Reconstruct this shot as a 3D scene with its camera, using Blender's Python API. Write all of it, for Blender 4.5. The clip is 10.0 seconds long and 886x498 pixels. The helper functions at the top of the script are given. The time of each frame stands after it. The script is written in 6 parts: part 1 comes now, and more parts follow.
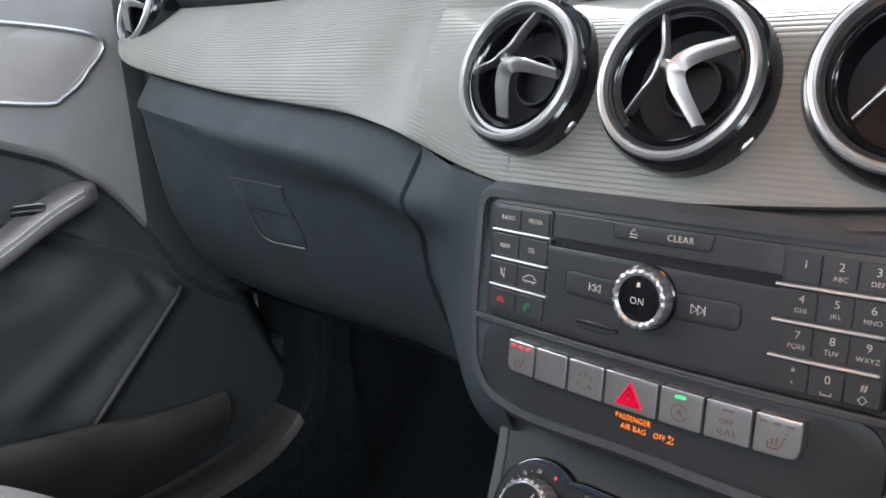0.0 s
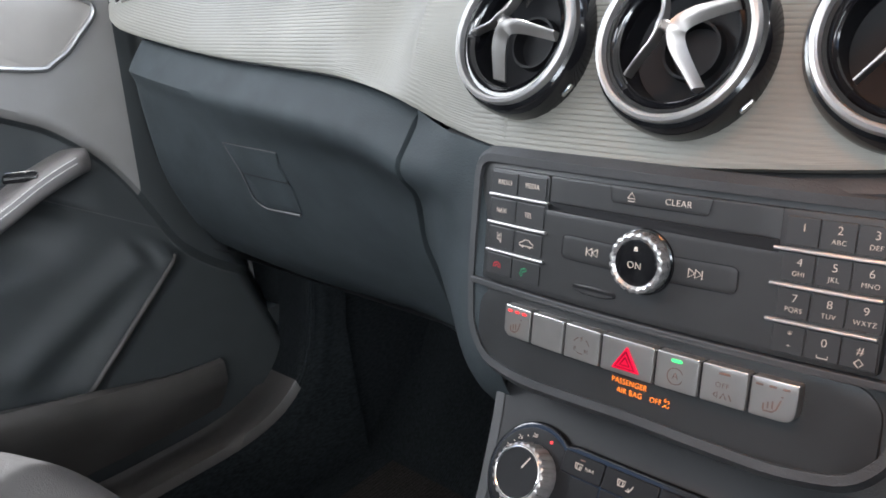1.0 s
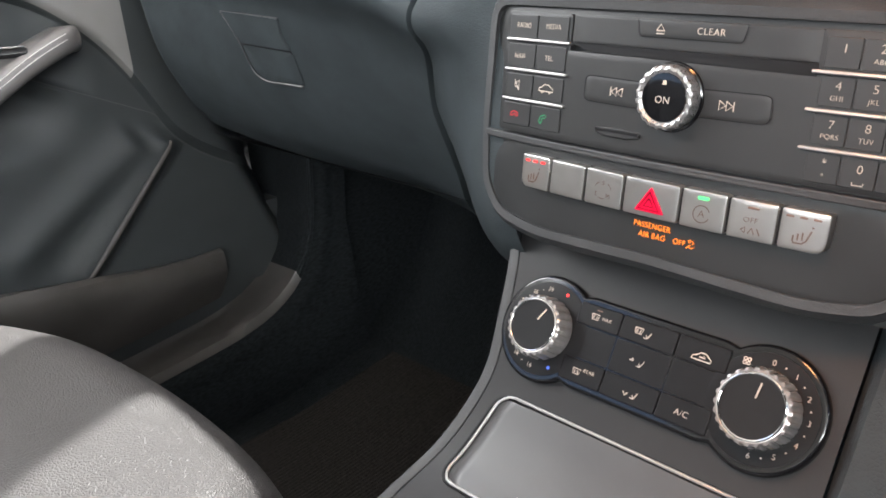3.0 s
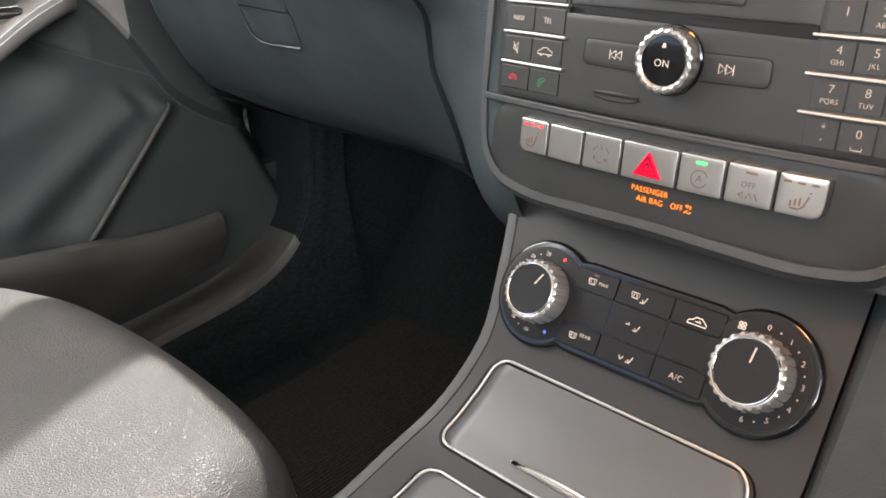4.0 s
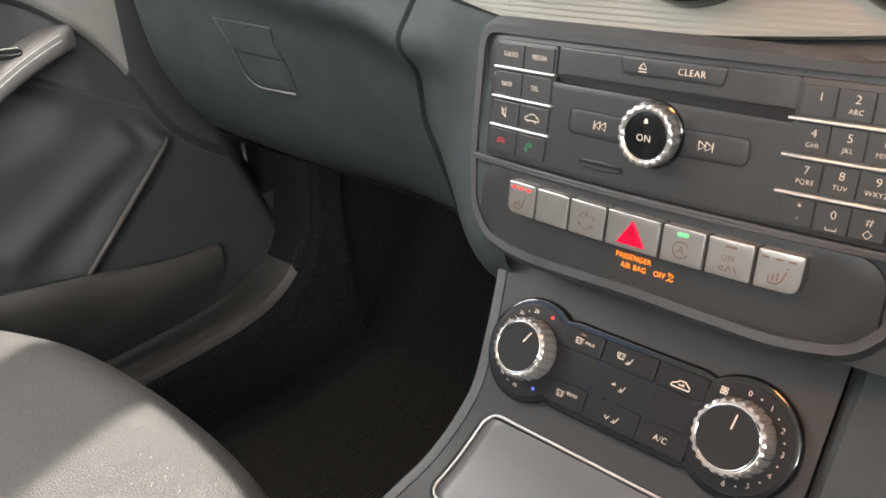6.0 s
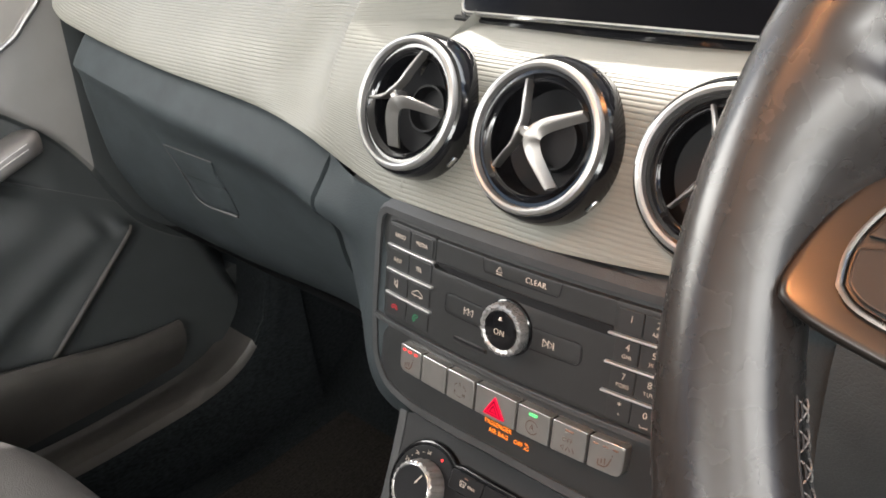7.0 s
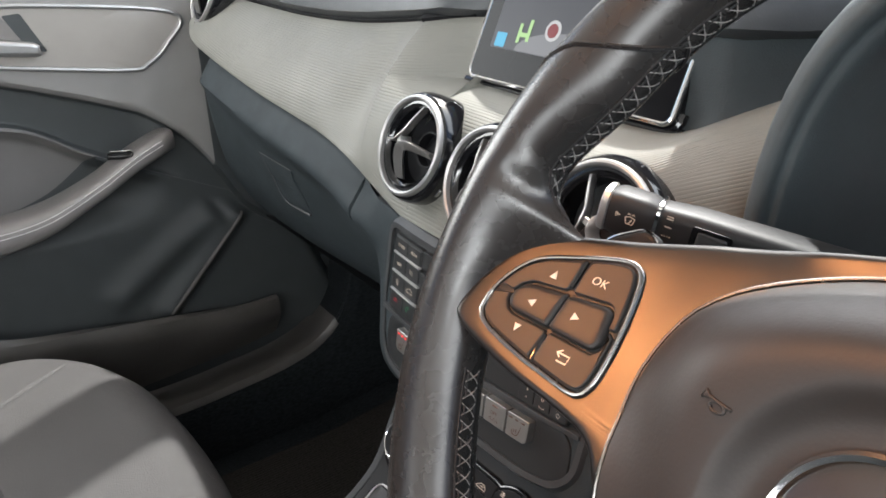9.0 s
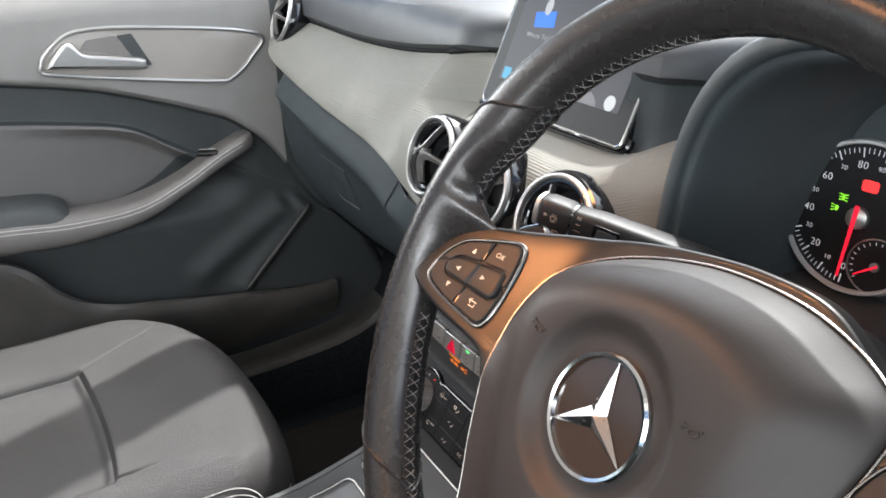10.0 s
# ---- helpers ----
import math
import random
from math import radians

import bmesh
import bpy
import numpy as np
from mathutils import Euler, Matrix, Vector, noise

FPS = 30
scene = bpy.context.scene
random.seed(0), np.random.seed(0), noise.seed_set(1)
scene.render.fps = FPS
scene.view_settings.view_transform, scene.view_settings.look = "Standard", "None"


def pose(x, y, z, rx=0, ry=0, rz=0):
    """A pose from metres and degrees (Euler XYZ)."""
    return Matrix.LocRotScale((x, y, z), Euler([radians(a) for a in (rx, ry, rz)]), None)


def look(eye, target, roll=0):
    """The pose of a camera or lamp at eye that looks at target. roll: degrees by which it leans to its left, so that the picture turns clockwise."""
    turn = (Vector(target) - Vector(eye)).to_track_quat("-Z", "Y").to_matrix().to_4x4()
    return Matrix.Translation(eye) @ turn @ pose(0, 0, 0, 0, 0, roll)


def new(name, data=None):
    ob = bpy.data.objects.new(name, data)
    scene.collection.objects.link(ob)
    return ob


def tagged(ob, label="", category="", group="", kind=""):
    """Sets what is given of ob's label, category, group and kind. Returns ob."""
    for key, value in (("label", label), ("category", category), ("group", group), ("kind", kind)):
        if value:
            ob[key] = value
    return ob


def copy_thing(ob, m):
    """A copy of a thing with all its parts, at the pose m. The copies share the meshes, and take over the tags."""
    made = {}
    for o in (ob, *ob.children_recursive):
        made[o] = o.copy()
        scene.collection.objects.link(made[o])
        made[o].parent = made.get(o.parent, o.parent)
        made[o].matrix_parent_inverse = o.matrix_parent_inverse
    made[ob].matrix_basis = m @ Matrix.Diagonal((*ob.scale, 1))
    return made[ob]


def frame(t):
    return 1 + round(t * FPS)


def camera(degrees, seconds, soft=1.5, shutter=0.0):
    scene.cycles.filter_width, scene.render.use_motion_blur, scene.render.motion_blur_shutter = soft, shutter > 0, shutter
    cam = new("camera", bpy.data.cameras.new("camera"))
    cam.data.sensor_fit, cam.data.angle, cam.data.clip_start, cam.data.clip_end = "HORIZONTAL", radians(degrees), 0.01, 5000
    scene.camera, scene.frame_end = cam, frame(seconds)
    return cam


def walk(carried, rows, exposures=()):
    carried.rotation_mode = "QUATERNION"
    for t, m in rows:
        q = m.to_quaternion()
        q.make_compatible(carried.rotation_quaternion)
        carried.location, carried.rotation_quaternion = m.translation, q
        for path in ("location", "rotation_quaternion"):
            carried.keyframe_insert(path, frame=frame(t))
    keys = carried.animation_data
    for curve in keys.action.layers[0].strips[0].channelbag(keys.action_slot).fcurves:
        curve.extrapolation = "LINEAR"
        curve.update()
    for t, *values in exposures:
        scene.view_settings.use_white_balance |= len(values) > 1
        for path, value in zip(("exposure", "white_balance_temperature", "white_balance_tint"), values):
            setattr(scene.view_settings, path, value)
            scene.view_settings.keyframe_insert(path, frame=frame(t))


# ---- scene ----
cam = camera(56.7, 10.0, soft=1.7, shutter=0.0)
PATH = [
    (0.0, 0.2152, -0.3424, 0.7404, 74.73, 3.52, 45.05),
    (0.5, 0.2142, -0.3417, 0.7365, 73.1, 3.5, 44.89),
    (1.0, 0.2133, -0.3417, 0.7374, 72.56, 3.49, 44.71),
    (1.5, 0.2132, -0.3406, 0.7393, 72.67, 3.48, 44.61),
    (2.0, 0.2123, -0.3426, 0.7384, 72.11, 3.47, 44.47),
    (2.5, 0.2086, -0.3471, 0.7301, 70.43, 3.46, 44.28),
    (3.0, 0.2023, -0.3554, 0.696, 66.89, 3.24, 44.07),
    (3.2, 0.2023, -0.3555, 0.695, 65.15, 3.23, 44.03),
    (4.5, 0.2042, -0.3535, 0.6958, 64.38, 3.05, 44.2),
    (5.0, 0.2023, -0.3545, 0.6949, 64.38, 3.14, 44.16),
    (5.2, 0.2032, -0.3535, 0.6958, 64.54, 3.05, 44.27),
    (6.3, 0.2101, -0.335, 0.7504, 65.52, 2.95, 44.12),
    (6.5, 0.2194, -0.3247, 0.7709, 66.07, 2.51, 44.49),
    (7.0, 0.2706, -0.313, 0.8379, 65.89, 2.75, 43.88),
    (7.2, 0.2889, -0.3050, 0.8539, 65.80, 2.72, 43.69),
    (7.5, 0.3265, -0.2928, 0.8734, 65.8, 2.68, 44.27),
    (7.8, 0.3403, -0.2909, 0.8735, 65.84, 2.48, 45.65),
    (8.0, 0.3408, -0.2886, 0.8723, 65.87, 2.34, 46.54),
    (8.2, 0.3477, -0.2887, 0.8736, 66.95, 2.22, 47.6),
    (8.5, 0.3715, -0.2902, 0.8803, 65.96, 2.06, 50.26),
    (8.7, 0.3969, -0.2964, 0.8898, 65.93, 2.03, 51.19),
    (9.0, 0.4469, -0.3163, 0.9077, 66.0, 1.9, 54.65),
    (9.2, 0.4748, -0.3294, 0.9261, 65.79, 1.91, 55.57),
    (9.5, 0.5238, -0.3265, 0.9552, 66.04, 1.79, 58.24),
    (9.7, 0.5522, -0.3353, 0.9617, 65.99, 1.87, 58.63),
    (10.0, 0.6155, -0.3494, 0.9661, 66.16, 1.88, 60.47),
]
walk(cam, [(t, pose(x, y, z, rx, ry, rz)) for t, x, y, z, rx, ry, rz in PATH], [(0.0, 1.26, 5800, 8), (0.5, 1.36, 5850, 8), (1.0, 1.54, 5950, 8), (2.0, 1.70, 6100, 8), (2.8, 1.82, 6300, 8), (4.5, 1.95, 6700, 8), (5.2, 1.96, 6750, 8), (6.5, 1.86, 6800, 8), (7.5, 1.36, 6550, 7), (8.5, 1.12, 6400, 7), (10.0, 1.16, 6200, 7)])

# ---- world and light: bright even daylight through the car's windows ----
world = bpy.data.worlds.new("daylight")
scene.world = world
world.use_nodes = True
wn = world.node_tree.nodes
sky = wn.new("ShaderNodeTexSky")
sky.sky_type = "NISHITA"
sky.sun_disc = False
sky.sun_elevation = radians(54)
sky.sun_rotation = radians(-33)
sky.dust_density = 4.0
wn["Background"].inputs[1].default_value = 0.15
world.node_tree.links.new(sky.outputs[0], wn["Background"].inputs[0])


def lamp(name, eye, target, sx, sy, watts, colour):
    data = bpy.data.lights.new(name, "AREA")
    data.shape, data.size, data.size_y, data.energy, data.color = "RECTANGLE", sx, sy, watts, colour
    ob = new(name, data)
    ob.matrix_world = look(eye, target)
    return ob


sun = bpy.data.lights.new("sun", "SUN")
sun.energy, sun.angle, sun.color = 4.5, radians(1.2), (1.0, 0.97, 0.93)
new("sun", sun).matrix_world = look((-0.27, 0.42, 0.69), (0, 0, 0))
# daylight standing in the openings of the car
lamp("windscreen_light", (-0.05, 0.42, 1.12), (-0.05, -0.25, 0.5), 1.1, 0.5, 3.2, (0.97, 0.99, 1.0))
lamp("passenger_window_light", (-0.80, -0.50, 1.04), (-0.1, -0.40, 0.80), 0.7, 0.34, 4.2, (1.0, 0.975, 0.94))
lamp("driver_window_light", (0.88, -0.62, 1.08), (-0.3, -0.3, 1.02), 0.8, 0.34, 3.8, (1.0, 0.97, 0.94))
lamp("rear_window_light", (0.36, -1.88, 1.15), (0.2, 0.0, 1.0), 1.05, 0.4, 7.0, (1.0, 0.99, 0.98))
lamp("rear_side_window_light", (0.86, -1.28, 1.02), (-0.1, -0.6, 0.98), 0.7, 0.36, 6.2, (1.0, 0.99, 0.98))
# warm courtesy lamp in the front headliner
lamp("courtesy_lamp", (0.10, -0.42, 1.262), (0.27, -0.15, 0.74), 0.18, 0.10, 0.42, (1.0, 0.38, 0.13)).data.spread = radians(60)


# ---- materials ----
def material(name, colour, rough=0.5, metal=0.0, vary=0.15, scale=30.0, bump=0.0, bump_scale=900.0, bump_kind="noise", bump_size=0.0004, spec=0.5, coat=0.0, stretch=(1, 1, 1)):
    m = bpy.data.materials.new(name)
    m.use_nodes = True
    nt = m.node_tree
    nd, ln = nt.nodes, nt.links
    b = nd["Principled BSDF"]
    tc = nd.new("ShaderNodeTexCoord")
    mp = nd.new("ShaderNodeMapping")
    mp.inputs["Scale"].default_value = stretch
    ln.new(tc.outputs["Object"], mp.inputs[0])
    b.inputs["Metallic"].default_value = metal
    b.inputs["Specular IOR Level"].default_value = spec
    b.inputs["Coat Weight"].default_value = coat
    n1 = nd.new("ShaderNodeTexNoise")
    n1.inputs["Scale"].default_value = scale
    n1.inputs["Detail"].default_value = 6
    ln.new(mp.outputs[0], n1.inputs["Vector"])
    ramp = nd.new("ShaderNodeMapRange")
    ramp.inputs["From Min"].default_value, ramp.inputs["From Max"].default_value = 0.3, 0.7
    ramp.inputs["To Min"].default_value, ramp.inputs["To Max"].default_value = 1 - vary, 1 + vary
    ln.new(n1.outputs["Fac"], ramp.inputs["Value"])
    mul = nd.new("ShaderNodeVectorMath")
    mul.operation = "SCALE"
    mul.inputs[0].default_value = colour
    ln.new(ramp.outputs[0], mul.inputs["Scale"])
    ln.new(mul.outputs[0], b.inputs["Base Color"])
    n2 = nd.new("ShaderNodeTexNoise")
    n2.inputs["Scale"].default_value = scale * 6
    n2.inputs["Detail"].default_value = 8
    ln.new(mp.outputs[0], n2.inputs["Vector"])
    rr = nd.new("ShaderNodeMapRange")
    rr.inputs["To Min"].default_value, rr.inputs["To Max"].default_value = max(rough - 0.045, 0.02), min(rough + 0.045, 1)
    ln.new(n2.outputs["Fac"], rr.inputs["Value"])
    ln.new(rr.outputs[0], b.inputs["Roughness"])
    if bump:
        if bump_kind == "cells":
            t = nd.new("ShaderNodeTexVoronoi")
            t.feature = "DISTANCE_TO_EDGE"
            t.inputs["Scale"].default_value = bump_scale
            wob = nd.new("ShaderNodeTexNoise")
            wob.inputs["Scale"].default_value = bump_scale * 0.6
            ln.new(mp.outputs[0], wob.inputs["Vector"])
            mixv = nd.new("ShaderNodeVectorMath")
            mixv.operation = "MULTIPLY_ADD"
            mixv.inputs[1].default_value = (0.6 / bump_scale,) * 3
            ln.new(wob.outputs["Color"], mixv.inputs[0])
            ln.new(mp.outputs[0], mixv.inputs[2])
            ln.new(mixv.outputs[0], t.inputs["Vector"])
            clampn = nd.new("ShaderNodeMapRange")
            clampn.inputs["From Max"].default_value = 0.22
            ln.new(t.outputs["Distance"], clampn.inputs["Value"])
            height = clampn.outputs[0]
        elif bump_kind == "weave":
            t = nd.new("ShaderNodeTexWave")
            t.inputs["Scale"].default_value = bump_scale
            t.inputs["Distortion"].default_value = 1.0
            ln.new(mp.outputs[0], t.inputs["Vector"])
            height = t.outputs["Fac"]
        else:
            t = nd.new("ShaderNodeTexNoise")
            t.inputs["Scale"].default_value = bump_scale
            t.inputs["Detail"].default_value = 3
            ln.new(mp.outputs[0], t.inputs["Vector"])
            height = t.outputs["Fac"]
        bp = nd.new("ShaderNodeBump")
        bp.inputs["Strength"].default_value = bump
        bp.inputs["Distance"].default_value = bump_size
        ln.new(height, bp.inputs["Height"])
        ln.new(bp.outputs[0], b.inputs["Normal"])
    return m


def glow(name, colour, strength, base=(0.02, 0.02, 0.02)):
    m = bpy.data.materials.new(name)
    m.use_nodes = True
    b = m.node_tree.nodes["Principled BSDF"]
    b.inputs["Base Color"].default_value = (*base, 1)
    b.inputs["Emission Color"].default_value = (*colour, 1)
    b.inputs["Emission Strength"].default_value = strength * 0.5
    b.inputs["Roughness"].default_value = 0.4
    b.inputs["Specular IOR Level"].default_value = 0.12
    return m


DASH = material("soft_dash_plastic", (0.036, 0.043, 0.0465), 0.62, spec=0.15, bump=0.3, bump_scale=460, bump_kind="cells", bump_size=0.0003)
PAD = material("upper_dash_foam", (0.042, 0.044, 0.047), 0.45, bump=0.5, bump_scale=900, bump_size=0.0004)
PANEL = material("radio_plastic", (0.019, 0.0195, 0.020), 0.46, vary=0.1, bump=0.2, bump_scale=2500, bump_size=0.0001)
KEY = material("key_plastic", (0.021, 0.0213, 0.022), 0.46, vary=0.1, bump=0.2, bump_scale=2500, bump_size=0.0001)
HOUSE = material("stack_housing_plastic", (0.037, 0.0375, 0.039), 0.52, bump=0.25, bump_scale=460, bump_kind="cells", bump_size=0.0003)
# the brown tint puts a warm reflection into the emblem disc's colour
EMBLEM = material("black_lacquer_warm_reflection", (0.030, 0.021, 0.016), 0.12, vary=0.1, spec=0.5)
GLOSS = material("gloss_black_plastic", (0.006, 0.006, 0.007), 0.1, vary=0.1, spec=0.6)
# for black parts, and for hollows and gaps whose shade is put into this colour
DARK = material("black_plastic_and_hollow_shade", (0.006, 0.006, 0.007), 0.6, spec=0.25)
TRIM = material("ribbed_grey_trim", (0.178, 0.172, 0.150), 0.55, vary=0.08, scale=12, bump=0.25, bump_scale=2600, bump_size=0.0001)
SILVER = material("satin_silver", (0.46, 0.45, 0.44), 0.42, metal=0.9, vary=0.05, scale=60)
BLADE = material("dull_silver_blade", (0.33, 0.315, 0.30), 0.40, metal=0.9, vary=0.05, scale=60)
DIALRIM = material("pale_dial_rim", (0.50, 0.50, 0.50), 0.45, metal=0.4, vary=0.04, scale=60)
CHROME = material("bright_chrome", (0.75, 0.74, 0.73), 0.10, metal=1.0, vary=0.04, scale=60)
BUTTON = material("silver_painted_button", (0.46, 0.445, 0.425), 0.33, metal=0.9, vary=0.06, scale=50, bump=0.15, bump_scale=3000, bump_size=0.0001)
LEATHER = material("black_wheel_leather", (0.0145, 0.0142, 0.0143), 0.27, spec=0.50, vary=0.05, scale=18, bump=0.04, bump_scale=900, bump_size=0.0003)
SEATSKIN = material("grey_seat_leather", (0.049, 0.046, 0.045), 0.50, vary=0.10, scale=10, spec=0.3, bump=1.0, bump_scale=460, bump_kind="cells", bump_size=0.0003)
DOORSKIN = material("door_panel_plastic", (0.048, 0.053, 0.054), 0.46, vary=0.06, bump=0.5, bump_scale=900, bump_kind="cells", bump_size=0.0002)
DOORINSERT = material("door_insert_leather", (0.155, 0.148, 0.143), 0.42, vary=0.04, bump=0.4, bump_scale=700, bump_kind="cells", bump_size=0.0002)
BEZELIN = material("bezel_inlay_vinyl", (0.33, 0.305, 0.28), 0.36, vary=0.04, bump=0.3, bump_scale=900, bump_size=0.0003)
ARMSKIN = material("armrest_leather", (0.19, 0.176, 0.168), 0.42, vary=0.06, bump=0.35, bump_scale=700, bump_kind="cells", bump_size=0.0002)
DOORTOP = material("upper_door_vinyl", (0.255, 0.243, 0.234), 0.5, vary=0.04, bump=0.4, bump_scale=900, bump_kind="cells", bump_size=0.0002)
SPOKE = material("satin_grey_spoke", (0.041, 0.039, 0.037), 0.31, metal=0.85, vary=0.08, scale=40)
SPOKEBRIGHT = material("bright_spoke_edge", (0.25, 0.24, 0.23), 0.26, metal=1.0, vary=0.05, scale=60)
AIRBAG = material("airbag_vinyl", (0.019, 0.0168, 0.0158), 0.52, vary=0.08, spec=0.36, bump=0.18, bump_scale=800, bump_size=0.0004)
CARPET = material("ribbed_carpet", (0.018, 0.021, 0.023), 0.95, vary=0.4, scale=300, bump=0.8, bump_scale=90, bump_kind="weave", bump_size=0.002, spec=0.1, stretch=(1, 0.4, 1))
MATCLOTH = material("ribbed_mat_cloth", (0.026, 0.023, 0.021), 0.95, vary=0.35, scale=250, bump=0.5, bump_scale=1500, bump_size=0.0006, spec=0.1)
CLIMATE_BLACK = material("climate_panel_plastic", (0.011, 0.011, 0.012), 0.42, vary=0.1, spec=0.14, bump=0.15, bump_scale=2500, bump_size=0.0001)
HOODSKIN = material("binnacle_plastic", (0.045, 0.055, 0.060), 0.55, vary=0.08, bump=0.5, bump_scale=900, bump_size=0.0004)
SMOKED = material("smoked_clear_rim", (0.40, 0.385, 0.375), 0.22, metal=0.55, vary=0.1, scale=200)
SWITCHSKIN = material("soft_switch_plastic", (0.017, 0.0165, 0.016), 0.40, vary=0.1, spec=0.22, bump=0.2, bump_scale=2500, bump_size=0.0001)
STARCHROME = material("dull_emblem_chrome", (0.34, 0.33, 0.32), 0.26, metal=1.0, vary=0.04, scale=60)
LABEL = material("white_print", (0.56, 0.48, 0.40), 0.6, vary=0.03)
FAINT = material("grey_print", (0.15, 0.085, 0.06), 0.6, vary=0.03)
THREAD = material("pale_thread", (0.72, 0.69, 0.66), 0.7, vary=0.2, scale=400)
WHEELTHREAD = material("wheel_thread", (0.17, 0.16, 0.155), 0.6, vary=0.3, scale=400)
DARKTHREAD = material("grey_thread", (0.14, 0.13, 0.13), 0.7, vary=0.2, scale=400)
REDPRINT = material("red_print", (0.55, 0.02, 0.03), 0.5, vary=0.03)
GREENPRINT = material("green_print", (0.02, 0.22, 0.09), 0.5, vary=0.03)
CONSOLE_SKIN = material("console_panel_plastic", (0.021, 0.021, 0.022), 0.48, spec=0.28, vary=0.06, scale=30, bump=0.2, bump_scale=1500, bump_size=0.0002)
# sill plastic, also the lighter colour that makes pocket rim and edge look lit
SILLSKIN = material("sill_and_lit_rim_plastic", (0.075, 0.069, 0.064), 0.42, vary=0.2, scale=14, bump=0.4, bump_scale=900, bump_size=0.0003)
STALK = material("stalk_plastic", (0.014, 0.014, 0.015), 0.5, vary=0.1, spec=0.3)
LID = material("graphite_lid", (0.058, 0.058, 0.060), 0.40, metal=0.0, vary=0.06, scale=30)
SCREENGLASS = material("screen_glass", (0.003, 0.003, 0.004), 0.14, vary=0.05, spec=0.06)
CRYSTAL = material("clear_knob_rim", (0.36, 0.355, 0.35), 0.28, metal=0.7, vary=0.05, scale=200)
HEADLINER = material("light_headliner_cloth", (0.66, 0.64, 0.61), 0.95, vary=0.05, bump=0.3, bump_scale=600)
GROUND = material("concrete_ground", (0.32, 0.31, 0.30), 0.8, scale=2)
HAZARD = glow("red_hazard_lens", (0.9, 0.004, 0.045), 0.34, (0.45, 0.004, 0.03))
HAZARDINNER = glow("deep_red_lens", (0.5, 0.002, 0.03), 0.10, (0.12, 0.002, 0.01))
LEDRED = glow("red_led", (1.0, 0.03, 0.03), 1.6)
LEDLIME = glow("lime_led", (0.32, 0.95, 0.03), 1.3)
LEDGREEN = glow("green_led", (0.1, 1.0, 0.2), 1.4)
LEDBLUE = glow("blue_led", (0.1, 0.2, 1.0), 0.8)
AMBER = glow("amber_text", (1.0, 0.22, 0.01), 1.6)
NEEDLE = glow("red_needle", (1.0, 0.02, 0.05), 0.9, (0.5, 0.0, 0.01))
DIALWHITE = glow("dial_white", (0.8, 0.8, 0.85), 0.35, (0.5, 0.5, 0.5))


# ---- building tools ----
def spline(pts, n):
    """n points on a smooth curve through pts, evenly spread along its length."""
    p = [Vector(q) for q in pts]
    p = [p[0] * 2 - p[1]] + p + [p[-1] * 2 - p[-2]]
    fine = []
    for i in range(1, len(p) - 2):
        for k in range(24):
            t = k / 24
            a, b, c, d = p[i - 1], p[i], p[i + 1], p[i + 2]
            fine.append(0.5 * ((2 * b) + (c - a) * t + (2 * a - 5 * b + 4 * c - d) * t * t + (3 * b - a - 3 * c + d) * t ** 3))
    fine.append(p[-2])
    run = [0.0]
    for a, b in zip(fine, fine[1:]):
        run.append(run[-1] + (b - a).length)
    out, j = [], 0
    for k in range(n):
        s = run[-1] * k / (n - 1)
        while j < len(run) - 2 and run[j + 1] < s:
            j += 1
        f = (s - run[j]) / max(run[j + 1] - run[j], 1e-9)
        out.append(fine[j].lerp(fine[j + 1], min(max(f, 0), 1)))
    return out


def curve_at(table, x):
    """Smooth value at x of a table of (x, value, value ...)."""
    xs = [r[0] for r in table]
    i = max(0, min(len(xs) - 2, sum(1 for a in xs if a <= x) - 1))
    t = (x - xs[i]) / (xs[i + 1] - xs[i])
    t = min(max(t, 0.0), 1.0)
    out = []
    for k in range(1, len(table[0])):
        b, c = table[i][k], table[i + 1][k]
        h = xs[i + 1] - xs[i]
        m0 = (c - table[i - 1][k]) / (xs[i + 1] - xs[i - 1]) * h if i > 0 else (c - b)
        m1 = (table[i + 2][k] - b) / (xs[i + 2] - xs[i]) * h if i + 2 < len(xs) else (c - b)
        out.append((2 * t ** 3 - 3 * t * t + 1) * b + (t ** 3 - 2 * t * t + t) * m0 + (-2 * t ** 3 + 3 * t * t) * c + (t ** 3 - t * t) * m1)
    return out if len(out) > 1 else out[0]


def grid(rows, loop=False, cap=False):
    """A bmesh skin over rows of points; loop closes every row."""
    bm = bmesh.new()
    vs = [[bm.verts.new(p) for p in r] for r in rows]
    n = len(rows[0])
    for a, b in zip(vs, vs[1:]):
        for k in range(n if loop else n - 1):
            q = (a[k], a[(k + 1) % n], b[(k + 1) % n], b[k])
            try:
                bm.faces.new(q)
            except ValueError:
                pass
    if cap:
        for ring in (vs[0][::-1], vs[-1]):
            bm.faces.new(ring)
    return bm


